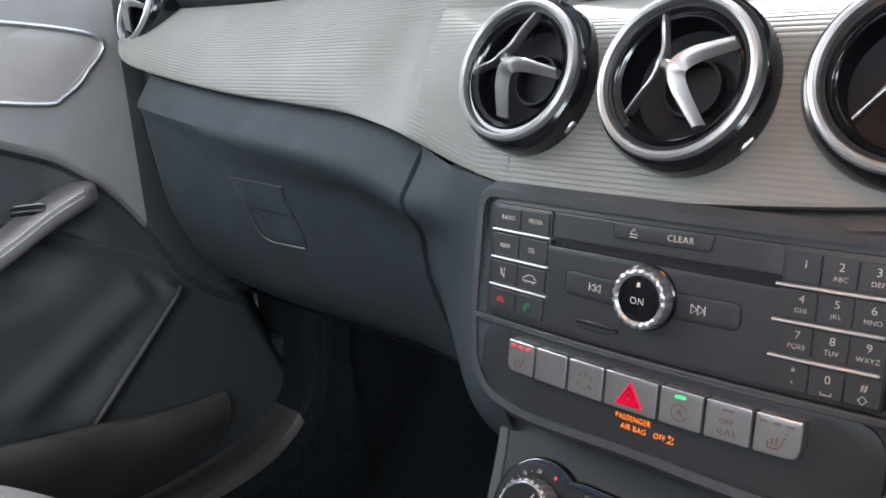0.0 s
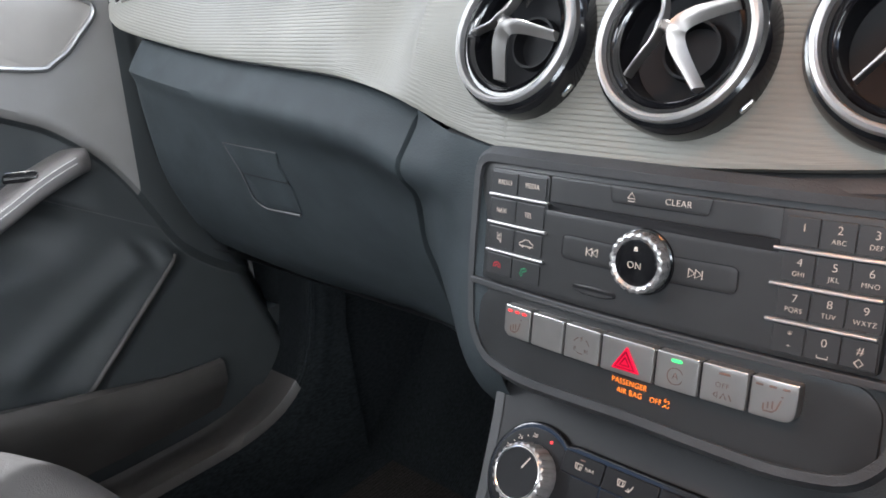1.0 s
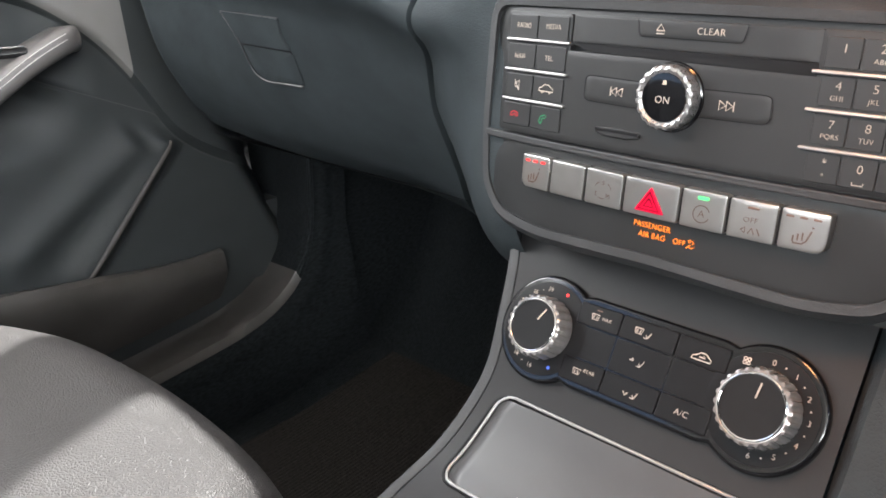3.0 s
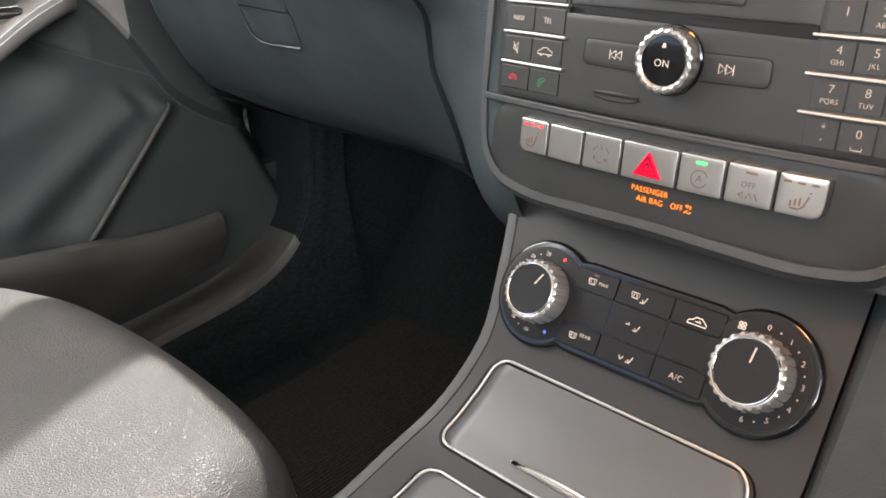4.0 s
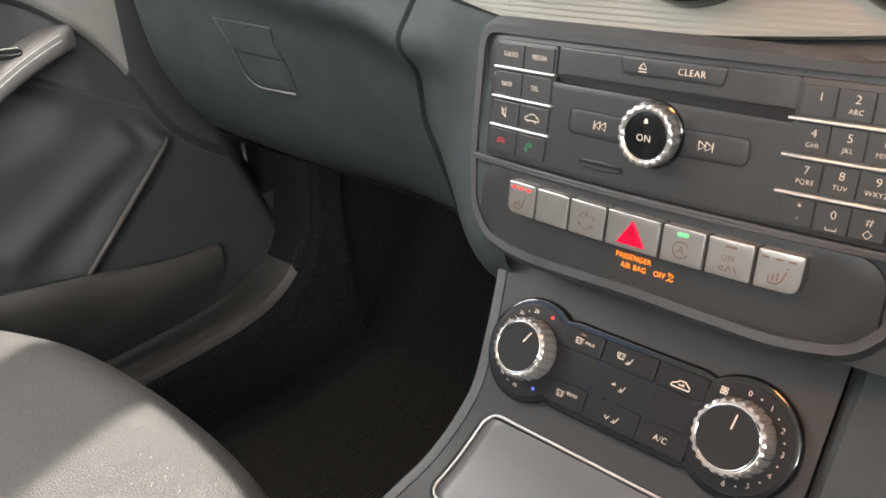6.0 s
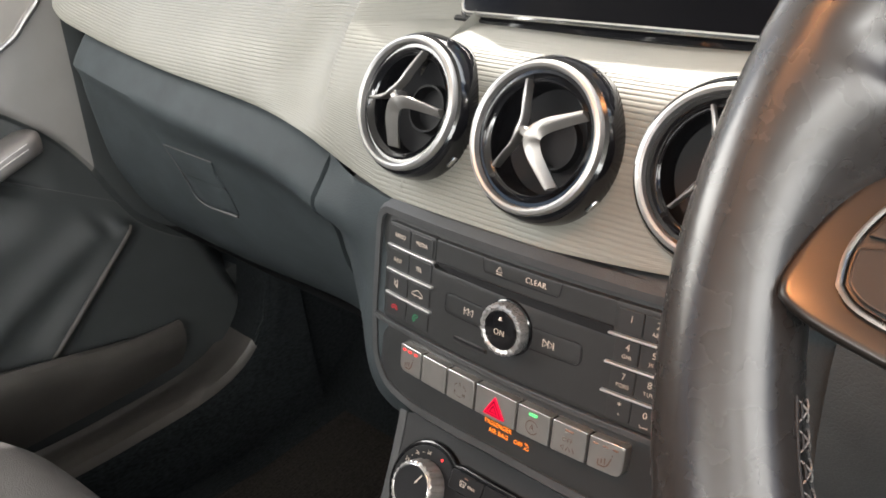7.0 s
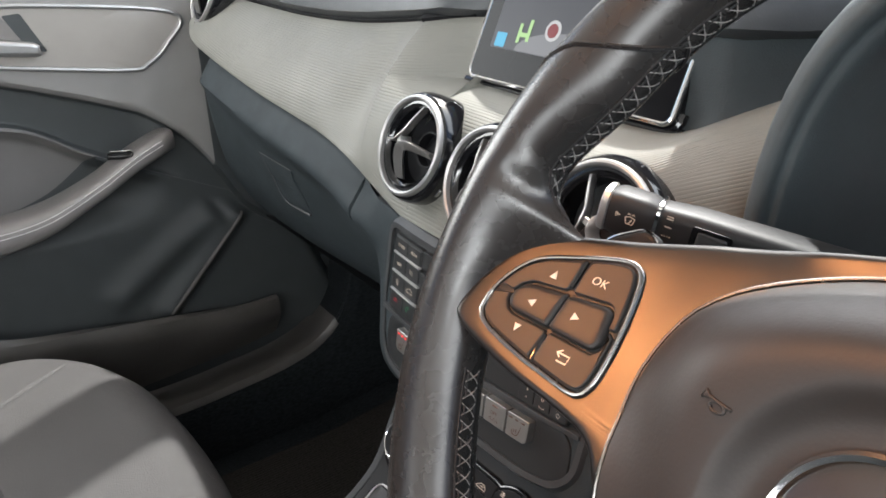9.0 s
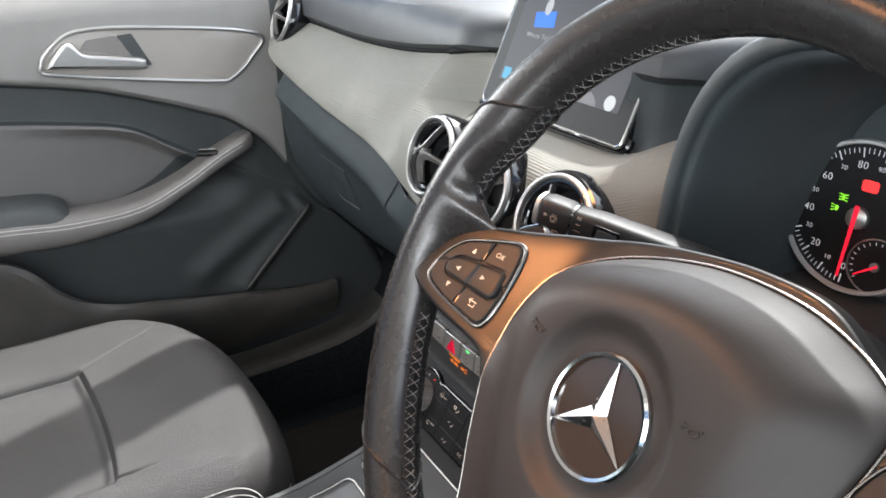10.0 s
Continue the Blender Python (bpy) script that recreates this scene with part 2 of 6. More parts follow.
def tube(path, radius, sides=8, closed=False, flat=1.0, up=None):
    """A round bar along path; radius is a number or a function of 0..1; flat squeezes it along up."""
    pts = [Vector(p) for p in path]
    n = len(pts)
    rows, last = [], None
    for i, p in enumerate(pts):
        if closed:
            d = pts[(i + 1) % n] - pts[i - 1]
        else:
            d = pts[min(i + 1, n - 1)] - pts[max(i - 1, 0)]
        d.normalize()
        ref = Vector(up) if up else (last if last else (Vector((0, 0, 1)) if abs(d.z) < 0.9 else Vector((1, 0, 0))))
        a = (ref - d * ref.dot(d)).normalized()
        last = a
        b = d.cross(a)
        r = radius(i / (n - 1)) if callable(radius) else radius
        rows.append([p + a * (r * flat * math.cos(2 * math.pi * k / sides)) + b * (r * math.sin(2 * math.pi * k / sides)) for k in range(sides)])
    if closed:
        rows.append(rows[0])
        bm = grid(rows, loop=True)
        bmesh.ops.remove_doubles(bm, verts=bm.verts, dist=1e-7)
        return bm
    return grid(rows, loop=True, cap=True)


def rrect(w, h, r, n=5, cx=0.0, cy=0.0):
    out = []
    for sx, sy, a0 in ((1, 1, 0), (-1, 1, 90), (-1, -1, 180), (1, -1, 270)):
        for k in range(n + 1):
            a = radians(a0 + 90 * k / n)
            out.append((cx + sx * (w / 2 - r) + r * math.cos(a), cy + sy * (h / 2 - r) + r * math.sin(a)))
    return out


def rounded(poly, r, n=5):
    """Round the corners of a polygon given as (u, v) points."""
    out, m = [], len(poly)
    for i in range(m):
        a, b, c = Vector(poly[i - 1]), Vector(poly[i]), Vector(poly[(i + 1) % m])
        ab, cb = (a - b), (c - b)
        ra = min(r, ab.length * 0.45, cb.length * 0.45)
        p, q = b + ab.normalized() * ra, b + cb.normalized() * ra
        for k in range(n + 1):
            t = k / n
            out.append(tuple(p.lerp(b, t).lerp(b.lerp(q, t), t)))
    return out


def inset(outline, d):
    """The outline drawn in by d."""
    m = len(outline)
    area = sum(outline[i - 1][0] * outline[i][1] - outline[i][0] * outline[i - 1][1] for i in range(m))
    s = 1 if area > 0 else -1
    out = []
    for i in range(m):
        a, b, c = Vector(outline[i - 1]), Vector(outline[i]), Vector(outline[(i + 1) % m])
        e1, e2 = (b - a), (c - b)
        if e1.length < 1e-9 or e2.length < 1e-9:
            e1 = e2 = (c - a)
        n1, n2 = Vector((-e1.y, e1.x)).normalized() * s, Vector((-e2.y, e2.x)).normalized() * s
        nn = n1 + n2
        nn = nn / max(nn.length_squared / 2, 0.5)
        out.append(tuple(b + nn * d))
    return out


def slab(outline, back, front, bevel=0.0006, steps=2, dome=0.0, rings=0, bend=0.0, concave=False):
    """A plate with a rounded front edge, drawn in (u, v) with its front towards +w. dome lifts its middle; bend curls it back at the sides."""
    levels = [(outline, back), (outline, front - bevel)]
    for k in range(1, steps + 1):
        a = math.pi / 2 * k / steps
        levels.append((inset(outline, bevel * (1 - math.cos(a))), front - bevel + bevel * math.sin(a)))
    bm = bmesh.new()
    vs = [[bm.verts.new((u, v, w)) for u, v in o] for o, w in levels]
    n = len(outline)
    flip = sum(outline[i - 1][0] * outline[i][1] - outline[i][0] * outline[i - 1][1] for i in range(n)) < 0
    if rings:
        o, w = levels[-1]
        cu, cv = sum(p[0] for p in o) / n, sum(p[1] for p in o) / n
        for k in range(1, rings):
            f = 1 - k / rings
            vs.append([bm.verts.new((cu + (u - cu) * f, cv + (v - cv) * f, w + dome * (1 - f * f))) for u, v in o])
    for a, b in zip(vs, vs[1:]):
        for k in range(n):
            q = [a[k], a[(k + 1) % n], b[(k + 1) % n], b[k]]
            bm.faces.new(q[::-1] if flip else q)
    if rings:
        c = bm.verts.new((cu, cv, w + dome))
        for k in range(n):
            q = [vs[-1][k], vs[-1][(k + 1) % n], c]
            bm.faces.new(q[::-1] if flip else q)
    else:
        bm.faces.new(vs[-1][::-1] if flip else vs[-1])
    bm.faces.new(vs[0] if flip else vs[0][::-1])
    if bend:
        for v in bm.verts:
            v.co.z -= bend * v.co.x ** 2
    return bm


def lathe(profile, sides=48, cap=False):
    """Turn (radius, w) points round the w axis."""
    rows = [[(max(r, 1e-5) * math.cos(2 * math.pi * k / sides), max(r, 1e-5) * math.sin(2 * math.pi * k / sides), w) for k in range(sides)] for r, w in profile]
    bm = grid(rows, loop=True, cap=cap)
    bmesh.ops.remove_doubles(bm, verts=bm.verts, dist=2e-5)
    return bm


def ribbon(lines, width, height=0.00025, bend=0.0):
    """Thin raised strokes along (u, v) polylines, for printed signs."""
    bm = bmesh.new()
    for line in lines:
        pts = [Vector(p) for p in line]
        left, right = [], []
        for i, p in enumerate(pts):
            d = pts[min(i + 1, len(pts) - 1)] - pts[max(i - 1, 0)]
            nrm = Vector((-d.y, d.x)).normalized() * width / 2
            left.append(p + nrm)
            right.append(p - nrm)
        for w0, w1 in ((0, height),):
            top = [[bm.verts.new((*q, w1 - bend * q.x ** 2)) for q in side] for side in (left, right)]
            for k in range(len(pts) - 1):
                bm.faces.new((top[1][k], top[1][k + 1], top[0][k + 1], top[0][k]))
    return bm


def merged(*bms):
    out = bmesh.new()
    for b in bms:
        me = bpy.data.meshes.new("tmp")
        b.to_mesh(me)
        out.from_mesh(me)
        bpy.data.meshes.remove(me)
        b.free()
    return out


def moved(bm, m):
    bm.transform(m)
    return bm


def part(name, bm, mat, parent=None, label="", sharp=38.0):
    bmesh.ops.recalc_face_normals(bm, faces=bm.faces)
    me = bpy.data.meshes.new(name)
    bm.to_mesh(me)
    bm.free()
    me.shade_smooth()
    me.set_sharp_from_angle(angle=radians(sharp))
    for f in me.polygons:
        if f.loop_total > 6:
            f.use_smooth = False
    me.materials.append(mat)
    ob = new(name, me)
    ob.parent = parent
    return tagged(ob, label)


def thing(name, label, category, m=None, group="", kind=""):
    ob = new(name)
    ob.empty_display_size = 0.02
    if m is not None:
        ob.matrix_world = m
    return tagged(ob, label, category, group, kind)


def solid(ob, thickness, offset=-1.0):
    s = ob.modifiers.new("thickness", "SOLIDIFY")
    s.thickness, s.offset = thickness, offset
    return ob


def face(x, y, z, lean=0.0, yaw=0.0):
    """Axes on a panel: u right, v up the panel, w out towards the cabin. lean: degrees by which its top leans away."""
    return pose(x, y, z, 90 - lean, 0, yaw)


def text(body, size, u, v, mat, parent, w=0.0003, name="lettering", bend=0.0, squeeze=1.0, turn=0.0):
    cu = bpy.data.curves.new("letters", "FONT")
    cu.body, cu.size, cu.align_x, cu.align_y, cu.extrude = body, size, "CENTER", "CENTER", 0.0001
    cu.space_line = 0.85
    cu.offset = -0.013 * size
    cu.space_character = 1.08
    tmp = bpy.data.objects.new("letters", cu)
    scene.collection.objects.link(tmp)
    me = bpy.data.meshes.new_from_object(tmp.evaluated_get(bpy.context.evaluated_depsgraph_get()))
    bpy.data.objects.remove(tmp)
    bpy.data.curves.remove(cu)
    bm = bmesh.new()
    bm.from_mesh(me)
    bpy.data.meshes.remove(me)
    bm.transform(Matrix.Translation((u, v, w)) @ pose(0, 0, 0, 0, 0, turn) @ Matrix.Diagonal((squeeze, 1, 1, 1)))
    for q in bm.verts:
        q.co.z -= bend * q.co.x ** 2
    return part(name, bm, mat, parent)


def box(name, a, b, mat, kind="structure", label="", category="", parent=None):
    bm = bmesh.new()
    bmesh.ops.create_cube(bm, size=1.0)
    bm.transform(Matrix.Translation([(p + q) / 2 for p, q in zip(a, b)]) @ Matrix.Diagonal((*[abs(q - p) for p, q in zip(a, b)], 1)))
    ob = part(name, bm, mat, parent)
    return tagged(ob, label, category, kind=kind)


# ---- closing shell of the car ----
def shell():
    box("ground", (-6, -6, -0.40), (6, 6, -0.35), GROUND, label="plain concrete ground under the car", category="ground")
    box("floor", (-0.80, -1.9, 0.0), (0.86, 0.62, 0.05), CARPET, label="dark ribbed carpet on the car floor", category="floor")
    box("ceiling", (-0.72, -1.9, 1.27), (0.78, 0.12, 1.30), HEADLINER, label="light cloth headliner of the car", category="ceiling")
    box("wall_rear", (-0.86, -1.95, 0.0), (0.92, -1.9, 0.85), DOORSKIN, label="dark rear bulkhead of the cabin", category="wall")
    # unseen panels added to block low light from the rear, as seatbacks would
    box("light_block_1", (-0.86, -1.02, 0.05), (-0.12, -0.98, 0.90), DOORSKIN, label="unseen dark panel added to block rear light on the passenger side", category="wall")
    box("light_block_2", (0.20, -1.02, 0.05), (0.90, -0.98, 0.90), DOORSKIN, label="unseen dark panel added to block rear light on the driver side", category="wall")
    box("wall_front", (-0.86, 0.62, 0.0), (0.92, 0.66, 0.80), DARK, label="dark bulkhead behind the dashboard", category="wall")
    box("wall_driver", (0.90, -1.9, 0.0), (0.94, 0.62, 0.84), DOORSKIN, label="dark driver side door wall", category="wall")
    box("wall_passenger_rear", (-0.90, -1.9, 0.0), (-0.86, -0.75, 0.84), DOORSKIN, label="dark rear passenger side wall", category="wall")
    for i, s in enumerate((-1, 1)):
        pil = spline([(0.03 + s * 0.76, 0.56, 0.80), (0.03 + s * 0.70, 0.32, 1.00), (0.03 + s * 0.655, 0.10, 1.17), (0.03 + s * 0.62, -0.10, 1.28), (0.03 + s * 0.62, -0.75, 1.30)], 24)
        ob = part("trim_a_pillar_%d" % (i + 1), tube(pil, lambda t: 0.085 - 0.03 * t, 14, flat=0.8), HEADLINER)
        tagged(ob, "light grey windscreen pillar and roof rail", "pillar", kind="structure")
    for i, (a, b) in enumerate((((-0.86, -0.80), (-0.72, -0.70)), ((0.80, -0.80), (0.94, -0.70)))):
        box("trim_pillar_%d" % (i + 1), (a[0], a[1], 0.8), (b[0], b[1], 1.29), HEADLINER, label="light grey door pillar trim", category="pillar")


shell()


# ---- dashboard ----
TRIM_BOTTOM = [(-0.70, 0.064, 0.744), (-0.692, 0.059, 0.7315), (-0.680, 0.057, 0.7245), (-0.66, 0.056, 0.7185), (-0.55, 0.052, 0.703), (-0.45, 0.048, 0.693), (-0.35, 0.044, 0.687), (-0.28, 0.041, 0.682),
               (-0.23, 0.038, 0.674), (-0.197, 0.036, 0.665), (-0.155, 0.033, 0.653), (-0.105, 0.028, 0.645), (-0.02, 0.024, 0.6455), (0.05, 0.023, 0.650),
               (0.12, 0.025, 0.657), (0.24, 0.035, 0.672)]
TRIM_TOP = [(-0.70, 0.118, 0.777), (-0.60, 0.12, 0.774), (-0.45, 0.12, 0.772), (-0.32, 0.12, 0.778), (-0.20, 0.12, 0.792), (-0.150, 0.12, 0.799), (-0.1130, 0.12, 0.800),
            (-0.1115, 0.12, 0.7985), (-0.1095, 0.118, 0.753), (-0.1080, 0.117, 0.7505), (-0.10, 0.116, 0.750), (0.0, 0.115, 0.748), (0.08, 0.115, 0.749), (0.11, 0.116, 0.754), (0.15, 0.117, 0.775), (0.20, 0.12, 0.800)]


def trim_point(x, s):
    yb, zb = curve_at(TRIM_BOTTOM, x)
    yt, zt = curve_at(TRIM_TOP, x)
    e, slope = curve_at([(-0.70, 1.5, 0.0), (-0.30, 1.6, 0.0), (-0.19, 2.2, 0.05), (-0.12, 13.0, 0.36), (0.10, 13.0, 0.36), (0.14, 6.0, 0.30), (0.20, 2.6, 0.0)], x)
    rise = lambda f: slope * f + (1 - slope) * f ** e
    behind = 1.2 * max(0.0, x - 0.128)
    z = zb + (zt - zb) * s
    y = yb + (yt - yb) * rise(s)
    if -0.20 < x < -0.105:
        # eases back beside the screen, into the shelf under it
        f = min((x + 0.20) / 0.078, 1)
        f = f * f * (3 - 2 * f)
        side = yb + (0.12 - yb) * ((z - zb) / (max(zt, 0.797) - zb)) ** 2.0
        g = min(1.0, (z - zb) / (0.75 - zb))
        shelf = yb + (0.116 - yb) * (0.36 * g + 0.64 * g ** 13) + 0.47 * max(0.0, z - 0.75)
        y = side + (shelf - side) * f
    return Vector((x, y + behind, z))


def dashboard():
    dash = thing("dashboard", "wide dark dashboard with a ribbed grey trim strip", "dashboard", pose(0, 0, 0))
    xs = sorted([-0.70 + 0.895 * k / 110 for k in range(111)] + [-0.1130, -0.1115, -0.1105, -0.1095, -0.1080, -0.1240, -0.1280, -0.1320, -0.1360])
    n = 420
    columns = []
    for x in xs:
        pts = [trim_point(x, j / n) for j in range(n + 1)]
        run = [0.0]
        for p, q in zip(pts, pts[1:]):
            run.append(run[-1] + (q - p).length)
        low = min(range(n + 1), key=lambda j: abs(pts[j].z - 0.70))
        col = []
        for j, p in enumerate(pts):
            q = ((run[j] - run[low]) / 0.0032) % 1.0
            rib = 1.0 if q > 0.36 else 1.0 - math.sin(math.pi * q / 0.36)
            fade = min(1, j / n / 0.02, (1 - j / n) / 0.03)
            col.append(p + Vector((0, -1, 0.6)).normalized() * (0.00055 * rib * max(fade, 0)))
        columns.append(col)
    rows = [[c[j] for c in columns] for j in range(n + 1)]
    # rolled lower edge
    low = [[trim_point(x, 0) + Vector((0, 0.010 * k, -0.0035 * math.sin(math.pi * k * 0.5))) for x in xs] for k in (1, 0.6, 0.3)]
    bm = grid(low + rows)
    # openings for the vents
    axes = [(Vector(c), Vector((math.sin(radians(a)) * 0.927, -math.cos(radians(a)) * 0.927, 0.375))) for c, a in (((-0.102, 0.040, 0.709), 0), ((0.0040, 0.034, 0.706), 2), ((0.110, 0.038, 0.706), 8), ((-0.700, 0.098, 0.778), -4))]
    out = [f for f in bm.faces if any(max((v.co - c).cross(a).length for v in f.verts) < 0.0425 for c, a in axes)]
    bmesh.ops.delete(bm, geom=out, context="FACES")
    part("grey_trim", bm, TRIM, dash, "warm grey plastic strip with fine horizontal ribs")
    # upper pad with its lip
    rows = []
    for x in [-0.76 + 1.62 * k / 60 for k in range(61)]:
        yt, zt = curve_at(TRIM_TOP, min(max(x, -0.70), -0.16)) if x < -0.16 else (0.12, 0.797)
        inner = min(max((x + 0.155) / 0.045, 0), 1)
        right = min(max((x - 0.088) / 0.014, 0), 1)
        if x > 0.088:
            zt += 0.014 * right
        inner *= 1 - 0.92 * right
        yt += 0.065 * inner * inner * (3 - 2 * inner) + (0.06 if x > 0.175 else 0.0) + 1.2 * max(0.0, min(x, 0.175) - 0.128)
        prof = [(yt + 0.03, zt - 0.01), (yt + 0.016, zt + 0.001), (yt - 0.004, zt + 0.004), (yt - 0.008, zt + 0.010), (yt - 0.006, zt + 0.024), (yt + 0.006, max(zt + 0.034, 0.829)), (yt + 0.03, max(zt + 0.042, 0.838)), (0.26, 0.845), (0.40, 0.855), (0.66, 0.85)]
        rows.append([Vector((x, y, z)) for y, z in prof])
    rows = [[Vector(q) for q in spline(r, 40)] for r in rows]
    part("upper_pad", grid(rows), PAD, dash, "soft black upper dashboard pad")
    rows = []
    for x in [0.086 + 0.116 * k / 24 for k in range(25)]:
        p = trim_point(x, 1.0)
        rows.append(spline([p + Vector((0, -0.001, -0.004)), p + Vector((0, 0.003, 0.001)), p + Vector((0, 0.007, 0.012)), Vector((x, p.y + 0.014, max(0.818, p.z + 0.02)))], 12))
    part("pad_cove", grid(rows), DASH, dash, "dark panel below the pad beside the screen")
    # near-black strip that paints the shade under the pad lip
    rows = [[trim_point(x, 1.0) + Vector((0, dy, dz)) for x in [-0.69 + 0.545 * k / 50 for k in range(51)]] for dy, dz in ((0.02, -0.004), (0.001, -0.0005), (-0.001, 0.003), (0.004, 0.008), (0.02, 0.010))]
    part("lip_shade_strip", grid(rows), DARK, dash)
    # black strip under the trim in the middle
    rows = []
    for x in [-0.165 + 0.40 * k / 50 for k in range(51)]:
        yb, zb = curve_at(TRIM_BOTTOM, x)
        rows.append([Vector((x, yb + dy, zb + dz)) for dy, dz in ((0.012, -0.002), (0.002, -0.005), (-0.002, -0.010), (0.000, -0.016), (0.014, -0.022))])
    part("lower_lip", grid(rows), HOUSE, dash)
    # glove box
    rows = []
    for x in [-0.655 + 0.462 * k / 60 for k in range(61)]:
        yb, zb = curve_at(TRIM_BOTTOM, x)
        e = min(1.0, (x + 0.655) / 0.03)
        cx = min(max((x + 0.655) / 0.46, 0), 1)
        back = 0.03 * (1 - e) ** 2
        prof = [(yb + 0.030, zb - 0.004), (yb + 0.010, zb - 0.005), (yb + 0.004, zb - 0.009), (yb - 0.002, zb - 0.017), (yb - 0.0115, zb - 0.031), (yb - 0.0135, zb - 0.0375), (yb - 0.0085, zb - 0.048)] + [(a + (b - a) * cx, zb - d) for a, b, d in ((0.049, 0.058, 0.078), (0.059, 0.090, 0.144), (0.078, 0.114, 0.190), (0.098, 0.140, 0.222), (0.135, 0.185, 0.248), (0.30, 0.30, 0.268))]
        rows.append([Vector((x, y + back, z)) for y, z in prof])
    rows = [spline(r, 80) for r in rows]
    # follow the curved seam on the stack side
    seam = [(0.40, -0.275), (0.45, -0.256), (0.487, -0.243), (0.529, -0.239), (0.55, -0.237), (0.582, -0.224), (0.600, -0.2125), (0.616, -0.2040), (0.635, -0.1998), (0.650, -0.1985), (0.67, -0.1985)]
    out = []
    for i, r in enumerate(rows):
        q = []
        for p in r:
            lim = curve_at(seam, min(max(p.z, 0.40), 0.67)) - 0.0015
            f = (p.x + 0.655) / 0.462
            q.append(Vector((-0.655 + (lim + 0.655) * f, p.y, p.z)))
        out.append(q)
    side = [(p.z, p.y) for p in out[-1]][5:]
    side.sort()
    side = [side[0]] + [b for a, b in zip(side, side[1:]) if b[0] - a[0] > 1e-4]
    out.append([p + Vector((0.0004, 0.0008, 0)) for p in out[-1]])
    out.append([p + Vector((0.0, 0.012, 0)) for p in out[-1]])
    gb = part("glove_box", grid(out), DASH, dash, "black glove box lid with a recessed latch")
    # stack cheek between seam and radio frame
    rows = []
    for k in range(41):
        z = 0.662 - 0.215 * k / 40
        tuck = max(0.0, (0.530 - z) / 0.036) ** 2.0 * 0.012
        xs0 = curve_at(seam, min(max(z, 0.40), 0.67))
        y0 = curve_at(side, z)
        xe = -0.122
        ye = 0.020 + (z - 0.60) * 0.17
        pts = [(xs0 + 0.0014, y0 + 0.03), (xs0 + 0.0016, y0 + 0.0070), (xs0 + 0.0034, y0 + 0.0008), (xs0 + 0.008, y0 - 0.0012), (xs0 * 0.5 + xe * 0.5, (y0 + ye) / 2 - 0.004), (xe - 0.012, ye + 0.001), (xe + 0.02, ye - 0.001)]
        rows.append([Vector((p[0], p[1] + (0.0 if p[0] < -0.16 else 0.0), min(p[2], curve_at(TRIM_BOTTOM, p[0])[1] - 0.0015 - 0.002 * (0.662 - z)))) for p in spline([(a, b + tuck, z) for a, b in pts], 30)])
    part("stack_cheek", grid(rows), DASH, dash, "grained dark grey side of the centre stack")
    # near-black sheet behind the screen, with the recess shade as its colour
    part("recess_shade_sheet", grid([[Vector((x, y, z)) for y, z in ((0.112, 0.742), (0.150, 0.748), (0.178, 0.765), (0.182, 0.83))] for x in (-0.14, 0.0, 0.17)]), DARK, dash)
    # near-black backing sheet added behind the seams, the hollow's shade in its colour
    part("seam_backing", grid([[Vector((x, y, z)) for y, z in ((0.075, 0.70), (0.085, 0.62), (0.125, 0.54), (0.17, 0.44))] for x in (-0.30, -0.10)]), DARK, dash)
    # glove box latch set in a shallow hollow
    def on_lid(x, z):
        d = curve_at(TRIM_BOTTOM, x)[1] - z
        cx = (x + 0.655) / 0.46
        return 0.049 + 0.009 * cx + (d - 0.078) * (0.010 + 0.022 * cx) / 0.066
    def lid_plate(poly, r, lift, name, mat, label=""):
        o = rounded(poly, r, 4)
        cx, cz = sum(p[0] for p in o) / len(o), sum(p[1] for p in o) / len(o)
        rows = [[Vector((cx + (x - cx) * f, on_lid(cx + (x - cx) * f, cz + (z - cz) * f) + d, cz + (z - cz) * f)) for x, z in o] for f, d in ((1.0, 0.004), (1.0, -lift * 0.5), (0.985, -lift), (0.5, -lift), (0.02, -lift))]
        part(name, grid(rows, loop=True), mat, dash, label)
    lid_plate([(-0.4800, 0.6150), (-0.3936, 0.6125), (-0.3996, 0.5970), (-0.3950, 0.5805), (-0.3968, 0.5500), (-0.4497, 0.5496), (-0.4645, 0.5568), (-0.4685, 0.5840)], 0.004, 0.0002, "latch_gap", DARK)
    lid_plate([(-0.4790, 0.6142), (-0.3930, 0.6117), (-0.3990, 0.5970), (-0.3945, 0.5828), (-0.4668, 0.5852)], 0.003, 0.0016, "latch", DASH, "flush glove box latch")
    lid_plate([(-0.4672, 0.5838), (-0.3940, 0.5812), (-0.3960, 0.5512), (-0.4494, 0.5508), (-0.4632, 0.5572)], 0.004, 0.0006, "latch_scoop", DASH)
    # thin lighter tubes: the highlights on the latch edges put into colour
    low = spline([(x, on_lid(x, z) - 0.0012, z) for x, z in ((-0.4660, 0.5660), (-0.4637, 0.5573), (-0.4497, 0.5502), (-0.4240, 0.5497), (-0.3975, 0.5497))], 24)
    part("latch_highlight", tube(low, lambda t: 0.0004 + 0.0010 * t, 6), LID, dash)
    up = spline([(x, on_lid(x, z) - 0.0014, z) for x, z in ((-0.4795, 0.6144), (-0.4400, 0.6133), (-0.3925, 0.6119))], 16)
    part("latch_highlight", tube(up, lambda t: 0.0003 + 0.0005 * t, 6), LID, dash)
    side = spline([(x, on_lid(x, z) - 0.0013, z) for x, z in ((-0.4797, 0.6140), (-0.4735, 0.6000), (-0.4680, 0.5840), (-0.4660, 0.5660))], 16)
